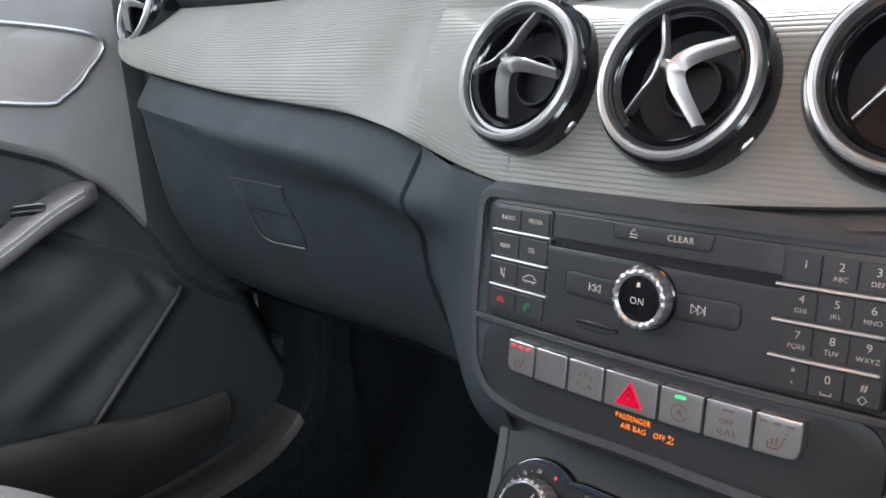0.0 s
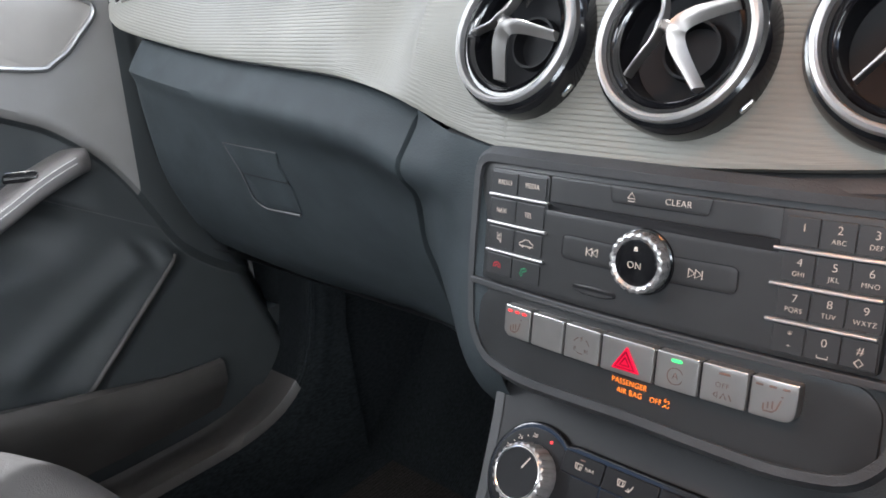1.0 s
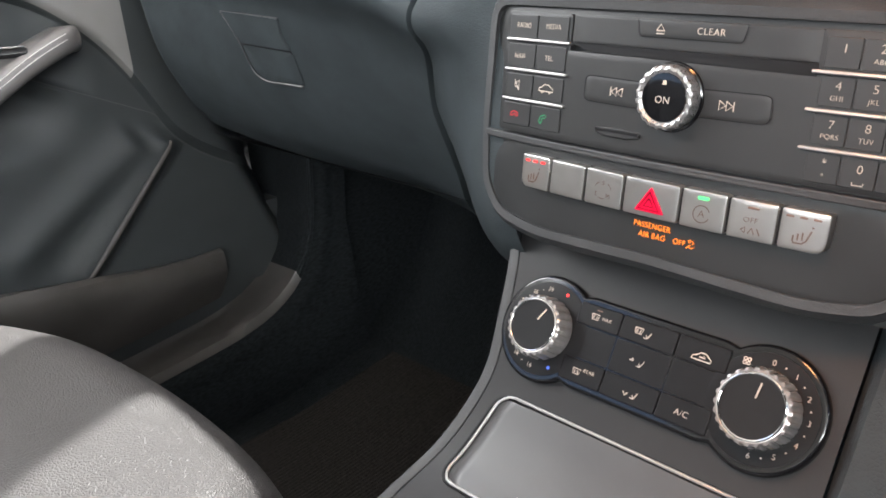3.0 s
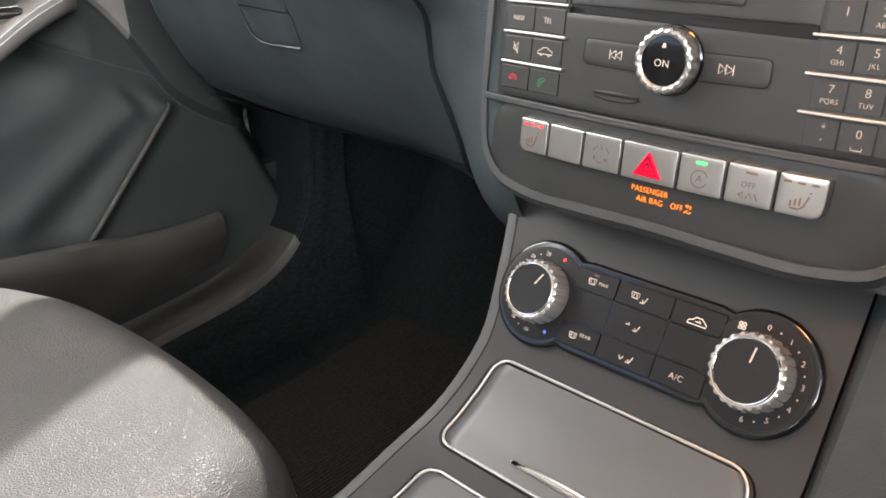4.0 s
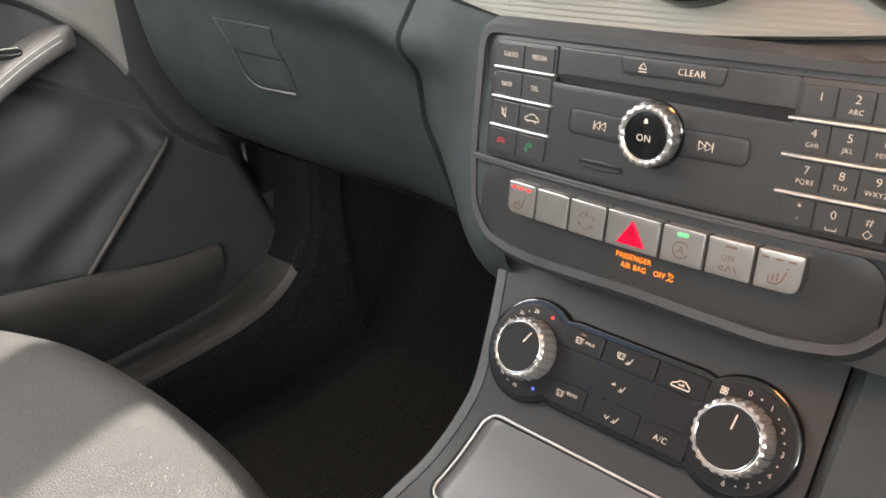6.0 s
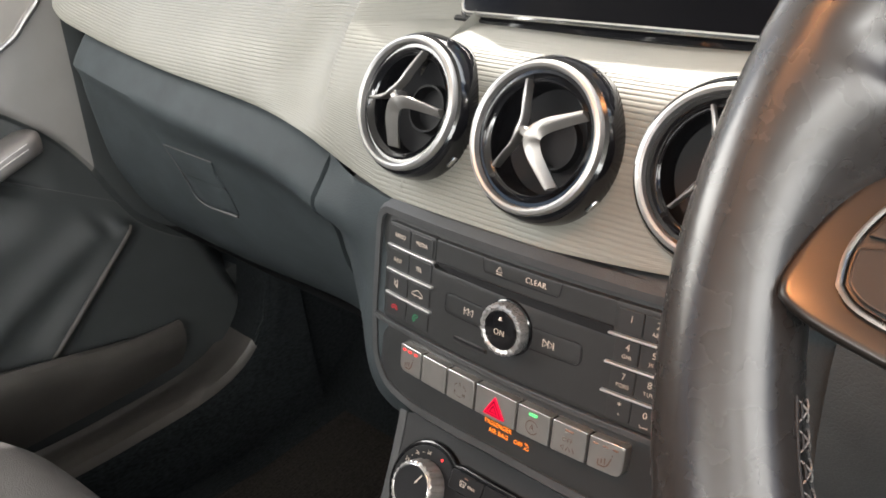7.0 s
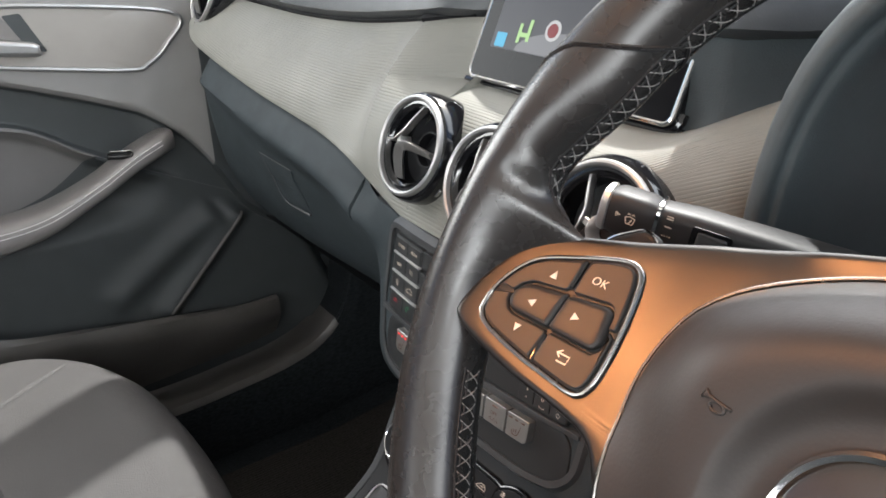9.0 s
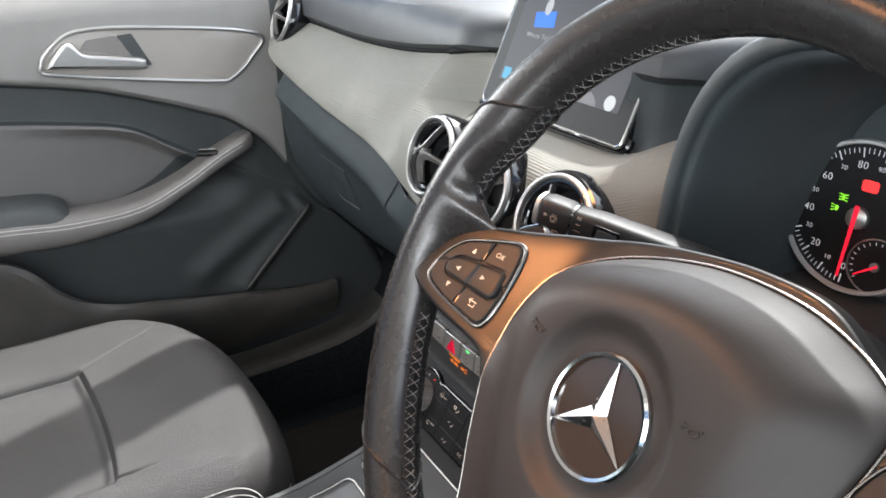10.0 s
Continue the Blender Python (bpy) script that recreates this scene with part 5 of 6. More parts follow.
def steering_wheel():
    w = thing("steering_wheel", "black leather steering wheel with silver stitching and spoke switches", "steering wheel", WHEEL)
    R, T = 0.181, 0.0174
    swell = [(90, 0.0010), (108, 0.0020), (122, 0.0030), (132, 0.0042), (141, 0.0064), (149, 0.0084), (154, 0.0066), (158, 0.0040), (161.5, 0.0022), (163.5, 0.0036), (165.2, 0.0070), (166.3, 0.0115), (167.0, 0.0165), (167.6, 0.0225), (168.2, 0.0265), (169.5, 0.0265), (171, 0.0225), (172.5, 0.0175), (174, 0.0125), (176, 0.0070), (179, 0.0025), (183, 0.0005), (192, 0.002), (205, 0.004), (215, 0.003), (230, 0.001), (270, 0.001)]
    def thumb(deg):
        """How far the leather swells inwards near the side spokes."""
        deg = deg % 360
        deg = deg if 90 <= deg <= 270 else (180 - deg) % 360
        return curve_at(swell, deg)
    def section(a, bulge, b, lift=0.0):
        """A point of the rim's section: beside the spokes its inner half draws out into a thinning web."""
        c = max(0, -math.cos(b))
        deg = math.degrees(a) % 360
        deg = deg if 90 <= deg <= 270 else (180 - deg) % 360
        web = curve_at([(90, 0), (162, 0), (166, 1), (182, 1), (186, 0), (270, 0)], deg) * bulge
        r = R - bulge * c + (T * 0.94 + lift) * math.cos(b)
        thin = max(1 - c * c, 0) ** (0.5 + 55 * web) if c > 0 else abs(math.sin(b))
        return Vector((r * math.cos(a), r * math.sin(a), math.copysign(1.02 * T * thin, math.sin(b)) + lift * math.sin(b) - 0.36 * web * c * c))
    rows = []
    N = 1080
    for k in range(N):
        a = 2 * math.pi * k / N
        deg = math.degrees(a)
        # thumb bulges near the side spokes
        bulge = thumb(deg)
        rows.append([section(a, bulge, 2 * math.pi * j / 36) for j in range(36)])
    rows.append(rows[0])
    bm = grid(rows, loop=True)
    bmesh.ops.remove_doubles(bm, verts=bm.verts, dist=1e-7)
    part("rim", bm, LEATHER, w, "worn black leather rim")
    def on_rim(deg, b, lift=0.0005):
        return section(radians(deg), thumb(deg), b, lift)
    # leather joints that slant across the rim
    for deg, turn in ((157.7, -0.111), (211.2, 0.111), (22.3, 0.111), (328.8, -0.111)):
        loop = [on_rim(deg + turn * 180 * (1 - abs(1 - j / 18)), 2 * math.pi * j / 36, 0.0002) for j in range(36)]
        part("seam", tube(loop, 0.0008, 6, closed=True), LEATHER, w)
        gap = [on_rim(deg + turn * 180 * (1 - abs(1 - j / 18)) + 0.42, 2 * math.pi * j / 36, -0.0001) for j in range(36)]
        part("seam", tube(gap, 0.0006, 6, closed=True), DARK, w)
    # crossed stitches on the inner side
    for lo, hi in ((104, 167), (193, 250)):
        n = int((hi - lo) / 2.3)
        pale, black = [], []
        c0, c1 = radians(181), 0.22
        for k in range(n):
            d0, d1 = lo + (hi - lo) * k / n, lo + (hi - lo) * (k + 1) / n
            dm = (d0 + d1) / 2
            # pale strands that cross in the middle of the seam, and a dark one lacing them
            for q in (-1, 1):
                pale.append(tube([on_rim(d0 + (d1 - d0) * (0.5 + 0.42 * q * f), c0 + c1 * f, 0.0008 - 0.0008 * f * f) for f in (-1, -0.7, -0.35, 0, 0.35, 0.7, 1)], 0.00024, 5))
                black.append(tube([on_rim(dm + (d1 - d0) * 0.5 * f, c0 + q * c1 * 0.62, 0.0006 - 0.0006 * f * f) for f in (-0.55, 0, 0.55)], 0.0004, 5))
        part("stitching", merged(*pale), WHEELTHREAD, w, "crossed grey thread stitching")
        part("stitching", merged(*black), DARK, w, "dark crossing thread")
        for s in (-1, 1):
            groove = [on_rim(lo + (hi - lo) * k / 40, c0 + s * c1, 0.0) for k in range(41)]
            part("stitch_groove", tube(groove, 0.0005, 6), DARK, w)
    # spoke carrier round the airbag: its wings lean back at the top and rise towards the rim
    def spoke_w(u, v):
        q = min(max(abs(u), 0.080), 0.172)
        return -0.0264 + 0.2077 * q - 0.380 * min(max(v, -0.040), 0.052)
    wing = [(-0.0930, 0.0453), (-0.1185, 0.0362), (-0.1380, 0.0303), (-0.1460, 0.0270), (-0.1545, 0.0212), (-0.1612, 0.0132), (-0.1660, 0.0010), (-0.1678, -0.0126), (-0.1664, -0.0166), (-0.1605, -0.0200), (-0.1490, -0.0232), (-0.1300, -0.0270), (-0.1090, -0.0296), (-0.0940, -0.0330), (-0.0850, -0.0410), (-0.0760, -0.0600)]
    crown = [(-0.050, 0.058), (-0.012, 0.066), (0.025, 0.070), (0.060, 0.067)]
    foot = [(-0.062, -0.100), (-0.050, -0.165), (0.050, -0.165), (0.062, -0.100)]
    loop = wing + foot + [(-u + 0.004, v) for u, v in wing[::-1]] + crown[::-1]
    loop = [tuple(q[:2]) for q in spline([(u, v, 0) for u, v in loop + loop[:1]], 241)[:-1]]
    bm = slab(loop, -0.014, 0.0, 0.0030, 4, rings=14)
    for q in bm.verts:
        q.co.z += spoke_w(q.co.x, q.co.y)
    part("spoke_carrier", bm, SPOKE, w, "satin grey spoke trim")
    # airbag cover
    bag = [(-0.083, -0.030), (-0.088, 0.000), (-0.080, 0.027), (-0.048, 0.048), (-0.006, 0.0605), (0.030, 0.0635), (0.060, 0.0605), (0.090, 0.050), (0.104, 0.040), (0.107, 0.020), (0.100, -0.030), (0.075, -0.085), (0.040, -0.125), (-0.040, -0.125), (-0.065, -0.085)]
    ring = [tuple(q[:2]) for q in spline([(u, v, 0) for u, v in bag + bag[:1]], 97)[:-1]]
    cx, cy = 0.003, -0.019
    rows = []
    for f, h in ((1.0, -0.010), (1.0, -0.001), (0.992, 0.0006), (0.975, 0.0014), (0.94, 0.0026), (0.88, 0.0048), (0.82, 0.0072), (0.76, 0.0096), (0.71, 0.0114), (0.67, 0.0125), (0.635, 0.0130)):
        e = min(max((f - 0.70) / 0.30, 0), 1) ** 2
        rows.append([(cx + (u - cx) * f, cy + (v - cy) * f, h + e * (spoke_w(u, v) + 0.0015)) for u, v in ring])
    dish = [((u - cx) / math.hypot(u - cx, v - cy), (v - cy) / math.hypot(u - cx, v - cy)) for u, v in ring]
    for rr, h in ((0.0480, 0.0131), (0.0462, 0.0126), (0.0440, 0.0112), (0.0415, 0.0090), (0.0390, 0.0072), (0.0365, 0.0062), (0.0340, 0.0059), (0.0300, 0.0060), (0.0100, 0.0060), (0.0010, 0.0060)):
        rows.append([(cx + du * rr, cy + dv * rr, h) for du, dv in dish])
    part("airbag_cover", grid(rows, loop=True), AIRBAG, w, "grained black airbag cover")
    part("chrome_line", tube([(cx + (u - cx) * 1.012, cy + (v - cy) * 1.012, spoke_w(u, v) + 0.0004) for u, v in ring], 0.0008, 8, closed=True), SPOKEBRIGHT, w, "thin chrome line round the cover")
    em = new("emblem")
    em.parent = w
    em.matrix_basis = pose(cx, cy, 0.0066)
    tagged(em, "chrome ring with a plain three armed shape")
    part("ring", lathe([(0.0298, 0.0), (0.0300, 0.0022), (0.0288, 0.0034), (0.0272, 0.0030), (0.0266, 0.0005)], 72), CHROME, em)
    part("disc", lathe([(0.0268, 0.0005), (1e-5, 0.0005)], 48), EMBLEM, em)
    bms = []
    for k in range(3):
        bm = bmesh.new()
        pts = [bm.verts.new(p) for p in ((0, 0.0275, 0.0016), (-0.0052, 0.0030, 0.0008), (0, -0.001, 0.0038), (0.0052, 0.0030, 0.0008))]
        mid = bm.verts.new((0, 0.006, 0.0040))
        bm.faces.new((pts[0], pts[1], mid))
        bm.faces.new((pts[1], pts[2], mid))
        bm.faces.new((pts[2], pts[3], mid))
        bm.faces.new((pts[3], pts[0], mid))
        part("arm", moved(bm, pose(0, 0, 0, 0, 0, 120 * k)), STARCHROME, em, sharp=10)
    for u, v, turn in ((-0.048, 0.002, -4), (0.054, 0.003, 14)):
        bell = slab(rounded([(-0.0050, 0.0026), (-0.0056, -0.0010), (-0.0035, 0.0002), (0.0050, -0.0002), (0.0050, 0.0008), (-0.0030, 0.0012)], 0.0004, 2), -0.002, 0.0007, 0.0004, 2)
        loop = tube([(0.0005 + 0.0026 * math.cos(radians(a)), -0.0012 + 0.0015 * math.sin(radians(a)), 0.0003) for a in range(0, 360, 20)], 0.0005, 6, closed=True)
        part("horn_sign", moved(merged(bell, loop), pose(u, v, 0.0132, 0, 0, turn)), AIRBAG, w, "raised horn sign")
    # switch pad on both spokes, lying on the leaning wing
    pad = [(-0.1554, -0.0103), (-0.1564, -0.0030), (-0.1548, 0.0046), (-0.1508, 0.0123), (-0.1452, 0.0173), (-0.1335, 0.0223), (-0.1221, 0.0264), (-0.1143, 0.0281), (-0.1092, 0.0264), (-0.1064, 0.0220), (-0.1032, 0.0110), (-0.1006, -0.0028), (-0.0997, -0.0140), (-0.1006, -0.0189), (-0.1028, -0.0212), (-0.1073, -0.0217), (-0.1179, -0.0205), (-0.1294, -0.0191), (-0.1440, -0.0162), (-0.1515, -0.0137)]
    for s in (1, -1):
        sw = new("switch_pad")
        sw.parent = w
        sw.matrix_basis = pose(0 if s == 1 else 0.004, 0, 0)
        tagged(sw, "black thumb switches in a silver frame")

        def lean(bm):
            for q in bm.verts:
                q.co.z += spoke_w(q.co.x, q.co.y)
            return bm
        o = [tuple(q[:2]) for q in spline([(s * u, v, 0) for u, v in pad + pad[:1]], 97)[:-1]]
        part("frame", lean(tube([(u, v, 0.0012) for u, v in o], 0.0009, 8, closed=True)), SPOKEBRIGHT, sw, "silver frame")
        part("base", lean(slab(inset(o, 0.0008), -0.004, 0.0008, 0.0003, rings=5)), SWITCHSKIN, sw)

        def key(poly, h=0.0026, r=0.0018):
            q = rounded([(s * u, v) for u, v in poly], r, 4)
            part("switch", lean(slab(q, -0.001, h, 0.0020, 4, rings=4)), SWITCHSKIN, sw)
        # corner keys cut from the pad's outline by the gaps between them
        rim = [(u * s, v) for u, v in inset(o, 0.0018)]
        def stretch_of(keep):
            k = [p for p in rim if keep(*p)]
            cut = max(range(len(k)), key=lambda i: math.dist(k[i], k[i - 1]))
            return k[cut:] + k[:cut]
        def corner(keep, inner):
            run = stretch_of(keep)
            if math.dist(run[-1], inner[0]) > math.dist(run[0], inner[0]):
                run = run[::-1]
            q = [(s * u, v) for u, v in run + inner]
            part("switch", lean(slab(q, -0.001, 0.0026, 0.0007, 3)), SWITCHSKIN, sw)
        corner(lambda u, v: u < -0.1295 and v > 0.0012, [(-0.1292, 0.0190), (-0.1284, 0.0108), (-0.1295, 0.0094), (-0.1425, 0.0076), (-0.1462, 0.0050), (-0.1478, 0.0016)])
        corner(lambda u, v: u > -0.1272 and v > 0.0036, [(-0.1042, 0.0036), (-0.1062, 0.0034), (-0.1072, 0.0078), (-0.1090, 0.0108), (-0.1115, 0.0117), (-0.1255, 0.0098), (-0.1264, 0.0108), (-0.1272, 0.0200)][::1])
        corner(lambda u, v: u < -0.1262 and v < 0.0000, [(-0.1480, 0.0002), (-0.1476, -0.0024), (-0.1452, -0.0054), (-0.1420, -0.0066), (-0.1268, -0.0066), (-0.1260, -0.0078), (-0.1262, -0.0160)])
        corner(lambda u, v: u > -0.1242 and v < 0.0022, [(-0.1240, -0.0170), (-0.1246, -0.0078), (-0.1240, -0.0067), (-0.1062, -0.0070), (-0.1044, -0.0046), (-0.1040, 0.0000), (-0.1050, 0.0022)])
        key([(-0.1265, 0.0086), (-0.1417, 0.0066), (-0.1464, 0.0032), (-0.1468, -0.0018), (-0.1436, -0.0052), (-0.1263, -0.0056)], 0.0042)
        key([(-0.1078, 0.0092), (-0.1110, 0.0105), (-0.1262, 0.0086), (-0.1260, -0.0056), (-0.1066, -0.0058), (-0.1049, -0.0024)], 0.0042)
        # dark slots between the corner keys
        for (ua, va), (ub, vb) in (((-0.1290, 0.0222), (-0.1282, 0.0112)), ((-0.1258, -0.0078), (-0.1245, -0.0182))):
            slot = [(s * (ua - 0.0007), va), (s * (ua + 0.0007), va), (s * (ub + 0.0007), vb), (s * (ub - 0.0007), vb)]
            part("key_slot", lean(slab(slot, -0.001, 0.0022, 0.0002, 1)), GLOSS, sw)
        if s == 1:
            for u, v, turn, h in ((-0.1364, 0.0128, 0, 0.0028), (-0.1368, 0.0006, 90, 0.0044), (-0.1181, 0.0024, -90, 0.0044), (-0.1369, -0.0102, 180, 0.0028)):
                part("arrow_sign", lean(moved(slab([(-0.0015, -0.0013), (0.0015, -0.0013), (0, 0.0017)], -0.0004, 0.0001, 0.0001, 1), pose(u, v, h, 0, 0, turn))), LABEL, sw)
            ok = text("OK", 0.0044, -0.1189, 0.0170, LABEL, sw, 0.0028)
            for q in ok.data.vertices:
                q.co.z += spoke_w(q.co.x, q.co.y)
            part("arrow_sign", lean(ribbon([[(-0.1166, -0.0112), (-0.1116, -0.0112), (-0.1116, -0.0140), (-0.1156, -0.0140)], [(-0.1152, -0.0098), (-0.1170, -0.0112), (-0.1152, -0.0126)]], 0.0006, 0.0029)), LABEL, sw)
    # column shroud behind
    part("column_shroud", moved(lathe([(0.060, -0.16), (0.058, -0.05), (0.050, -0.03), (0.02, -0.028)], 40), pose(0, 0, 0)), HOUSE, w)
    # shift paddle
    blade = rounded([(-0.150, 0.020), (-0.144, 0.033), (-0.128, 0.0415), (-0.121, 0.039), (-0.110, 0.020)], 0.006, 4)
    paddle = part("shift_paddle", slab(blade, -0.036, -0.031, 0.002, 3), STALK, w, "black shift paddle with chrome edge")
    part("edge_strip", tube([(u, v, -0.0312) for u, v in blade], 0.0006, 6, closed=True), CHROME, paddle, "thin chrome edge")


steering_wheel()


def wiper_stalk():
    a, b = Vector((0.1745, -0.0300, 0.7575)), Vector((0.2863, 0.0298, 0.7315))
    d = (b - a).normalized()
    up = Vector((0, 0, 1))
    side = d.cross(up).normalized()
    upv = side.cross(d).normalized()
    m = Matrix((d, side * -1, upv)).transposed().to_4x4()
    m.translation = a
    s = thing("wiper_stalk", "black wiper stalk with white signs and chrome ring", "stalk", m)
    def body(x0, x1, r0, r1, mat, name, label=""):
        rows = []
        for k in range(7):
            t = k / 6
            r = r0 + (r1 - r0) * t
            e = 0.0012 * (1 if k in (0, 6) else 0)
            rows.append([(x0 + (x1 - x0) * t, (r - e) * math.copysign(abs(math.cos(q)) ** 0.55, math.cos(q)) * 0.88, (r - e) * math.copysign(abs(math.sin(q)) ** 0.55, math.sin(q))) for q in [2 * math.pi * i / 28 for i in range(28)]])
        return part(name, grid(rows, loop=True, cap=True), mat, s, label)
    body(0.0, 0.0045, 0.0108, 0.0116, SILVER, "end_cap", "satin silver end cap")
    body(0.0045, 0.0275, 0.0117, 0.0120, STALK, "twist_grip")
    body(0.0275, 0.0300, 0.0124, 0.0125, CHROME, "chrome_ring", "bright chrome ring")
    body(0.0300, 0.130, 0.0122, 0.0150, STALK, "shaft")
    F = -0.0118
    def sign(lines, x, z, width=0.0006):
        part("sign", moved(ribbon(lines, width, 0.0002), Matrix.Translation((x, F, z)) @ pose(0, 0, 0, 90, 0, 0)), LABEL, s)
    # speed marks beside the ring
    for z, runs in ((0.0096, ((-0.0016, 0.0016), )), (0.0084, ((-0.0016, 0.0016), )), (0.0042, ((-0.0016, 0.0016), )), (-0.0006, ((-0.0018, -0.0012), (-0.0006, 0.0), (0.0006, 0.0012), (0.0018, 0.0024)))):
        sign([[(p, 0), (q, 0)] for p, q in runs], 0.0350, z, 0.0005)
    part("rocker_well", moved(slab(rrect(0.0190, 0.0170, 0.0016, 3), 0, 0.0004, 0.0002), Matrix.Translation((0.0555, F, 0.0006)) @ pose(0, 0, 0, 90, 0, 0)), GLOSS, s)
    part("rocker", moved(slab(rrect(0.0140, 0.0125, 0.0012, 3), 0, 0.0014, 0.0006), Matrix.Translation((0.0560, F, 0.0006)) @ pose(0, 0, 0, 90, 0, 0)), HOUSE, s)
    sign([[(-0.0020, 0.0012), (-0.0010, 0.0020), (0.0, 0.0010), (0.0010, 0.0020), (0.0020, 0.0012)], [(0.0, 0.0010), (0.0, -0.0020)]], 0.0700, 0.0010, 0.0005)
    # windscreen with wiper and spray, and the rear wiper below it
    F = -0.0106
    sign([[(-0.0024, 0.0010), (0.0, 0.0018), (0.0026, 0.0010), (0.0018, -0.0022), (-0.0014, -0.0022), (-0.0024, 0.0010)], [(-0.0004, -0.0022), (0.0012, 0.0006)], [(-0.0016, 0.0026), (-0.0008, 0.0034), (-0.0002, 0.0026)], [(0.0006, 0.0026), (0.0014, 0.0034), (0.0020, 0.0026)]], 0.0165, 0.0008, 0.0005)
    sign([[(-0.0012, 0.0010), (-0.0012, -0.0010), (0.0010, 0.0), (-0.0012, 0.0010)], [(-0.0006, 0.0004), (0.0004, 0.0)]], 0.0105, 0.0020, 0.0007)
    sign([[(-0.0022, 0.0016), (0.0022, 0.0016), (0.0012, -0.0014), (-0.0012, -0.0014), (-0.0022, 0.0016)], [(0.0030, 0.0010), (0.0042, 0.0002)]], 0.0195, -0.0090, 0.0005)


wiper_stalk()


# ---- passenger door ----
def smooth(a, b, x):
    t = min(max((x - a) / (b - a), 0), 1)
    return t * t * (3 - 2 * t)


BELT = [(-0.75, 0.770), (-0.45, 0.735), (-0.331, 0.717), (-0.20, 0.690), (-0.097, 0.655), (-0.03, 0.628), (0.003, 0.612), (0.049, 0.573), (0.085, 0.526), (0.139, 0.435), (0.25, 0.36)]
BELT_LOW = [(-0.75, 0.70), (-0.45, 0.668), (-0.346, 0.655), (-0.253, 0.640), (-0.16, 0.618), (-0.089, 0.573), (-0.04, 0.545), (0.05, 0.50), (0.25, 0.40)]


def door_x(y, z):
    x = -0.776
    belt = curve_at(BELT, y)
    x += 0.016 * smooth(-0.006, 0.010, z - belt)
    low = curve_at(BELT_LOW, y)
    x -= 0.014 * smooth(0.002, -0.008, z - belt) * smooth(-0.004, 0.006, z - low) * smooth(0.05, -0.02, y)
    x += 0.030 * smooth(0.80, 0.88, z) * -1
    front = curve_at([(0.25, 0.215), (0.39, 0.155), (0.45, 0.12), (0.507, 0.09), (0.57, 0.066), (0.66, 0.055), (0.72, 0.06), (0.9, 0.06)], z)
    x -= 0.10 * smooth(0.05, 0.13, y - front)
    x -= 0.030 * smooth(-0.38, -0.12, y) * smooth(0.0, -0.025, z - low) * smooth(0.44, 0.50, z) * smooth(0.03, -0.08, y)
    # bottle pocket: a crisp slanting edge and a soft fold that meet at the top
    for (ya, za), (yb, zb), h, left, right in (((-0.022, 0.283), (0.124, 0.430), 0.014, 0.030, 0.011), ((-0.095, 0.330), (0.080, 0.440), 0.010, 0.026, 0.020)):
        ly, lz = yb - ya, zb - za
        ln = math.hypot(ly, lz)
        t = ((y - ya) * ly + (z - za) * lz) / ln
        q = ((y - ya) * lz - (z - za) * ly) / ln
        fade = smooth(-0.03, 0.02, t) * smooth(ln + 0.012, ln - 0.008, t)
        x += h * fade * math.exp(-(q / (right if q > 0 else left)) ** 2)
    return x


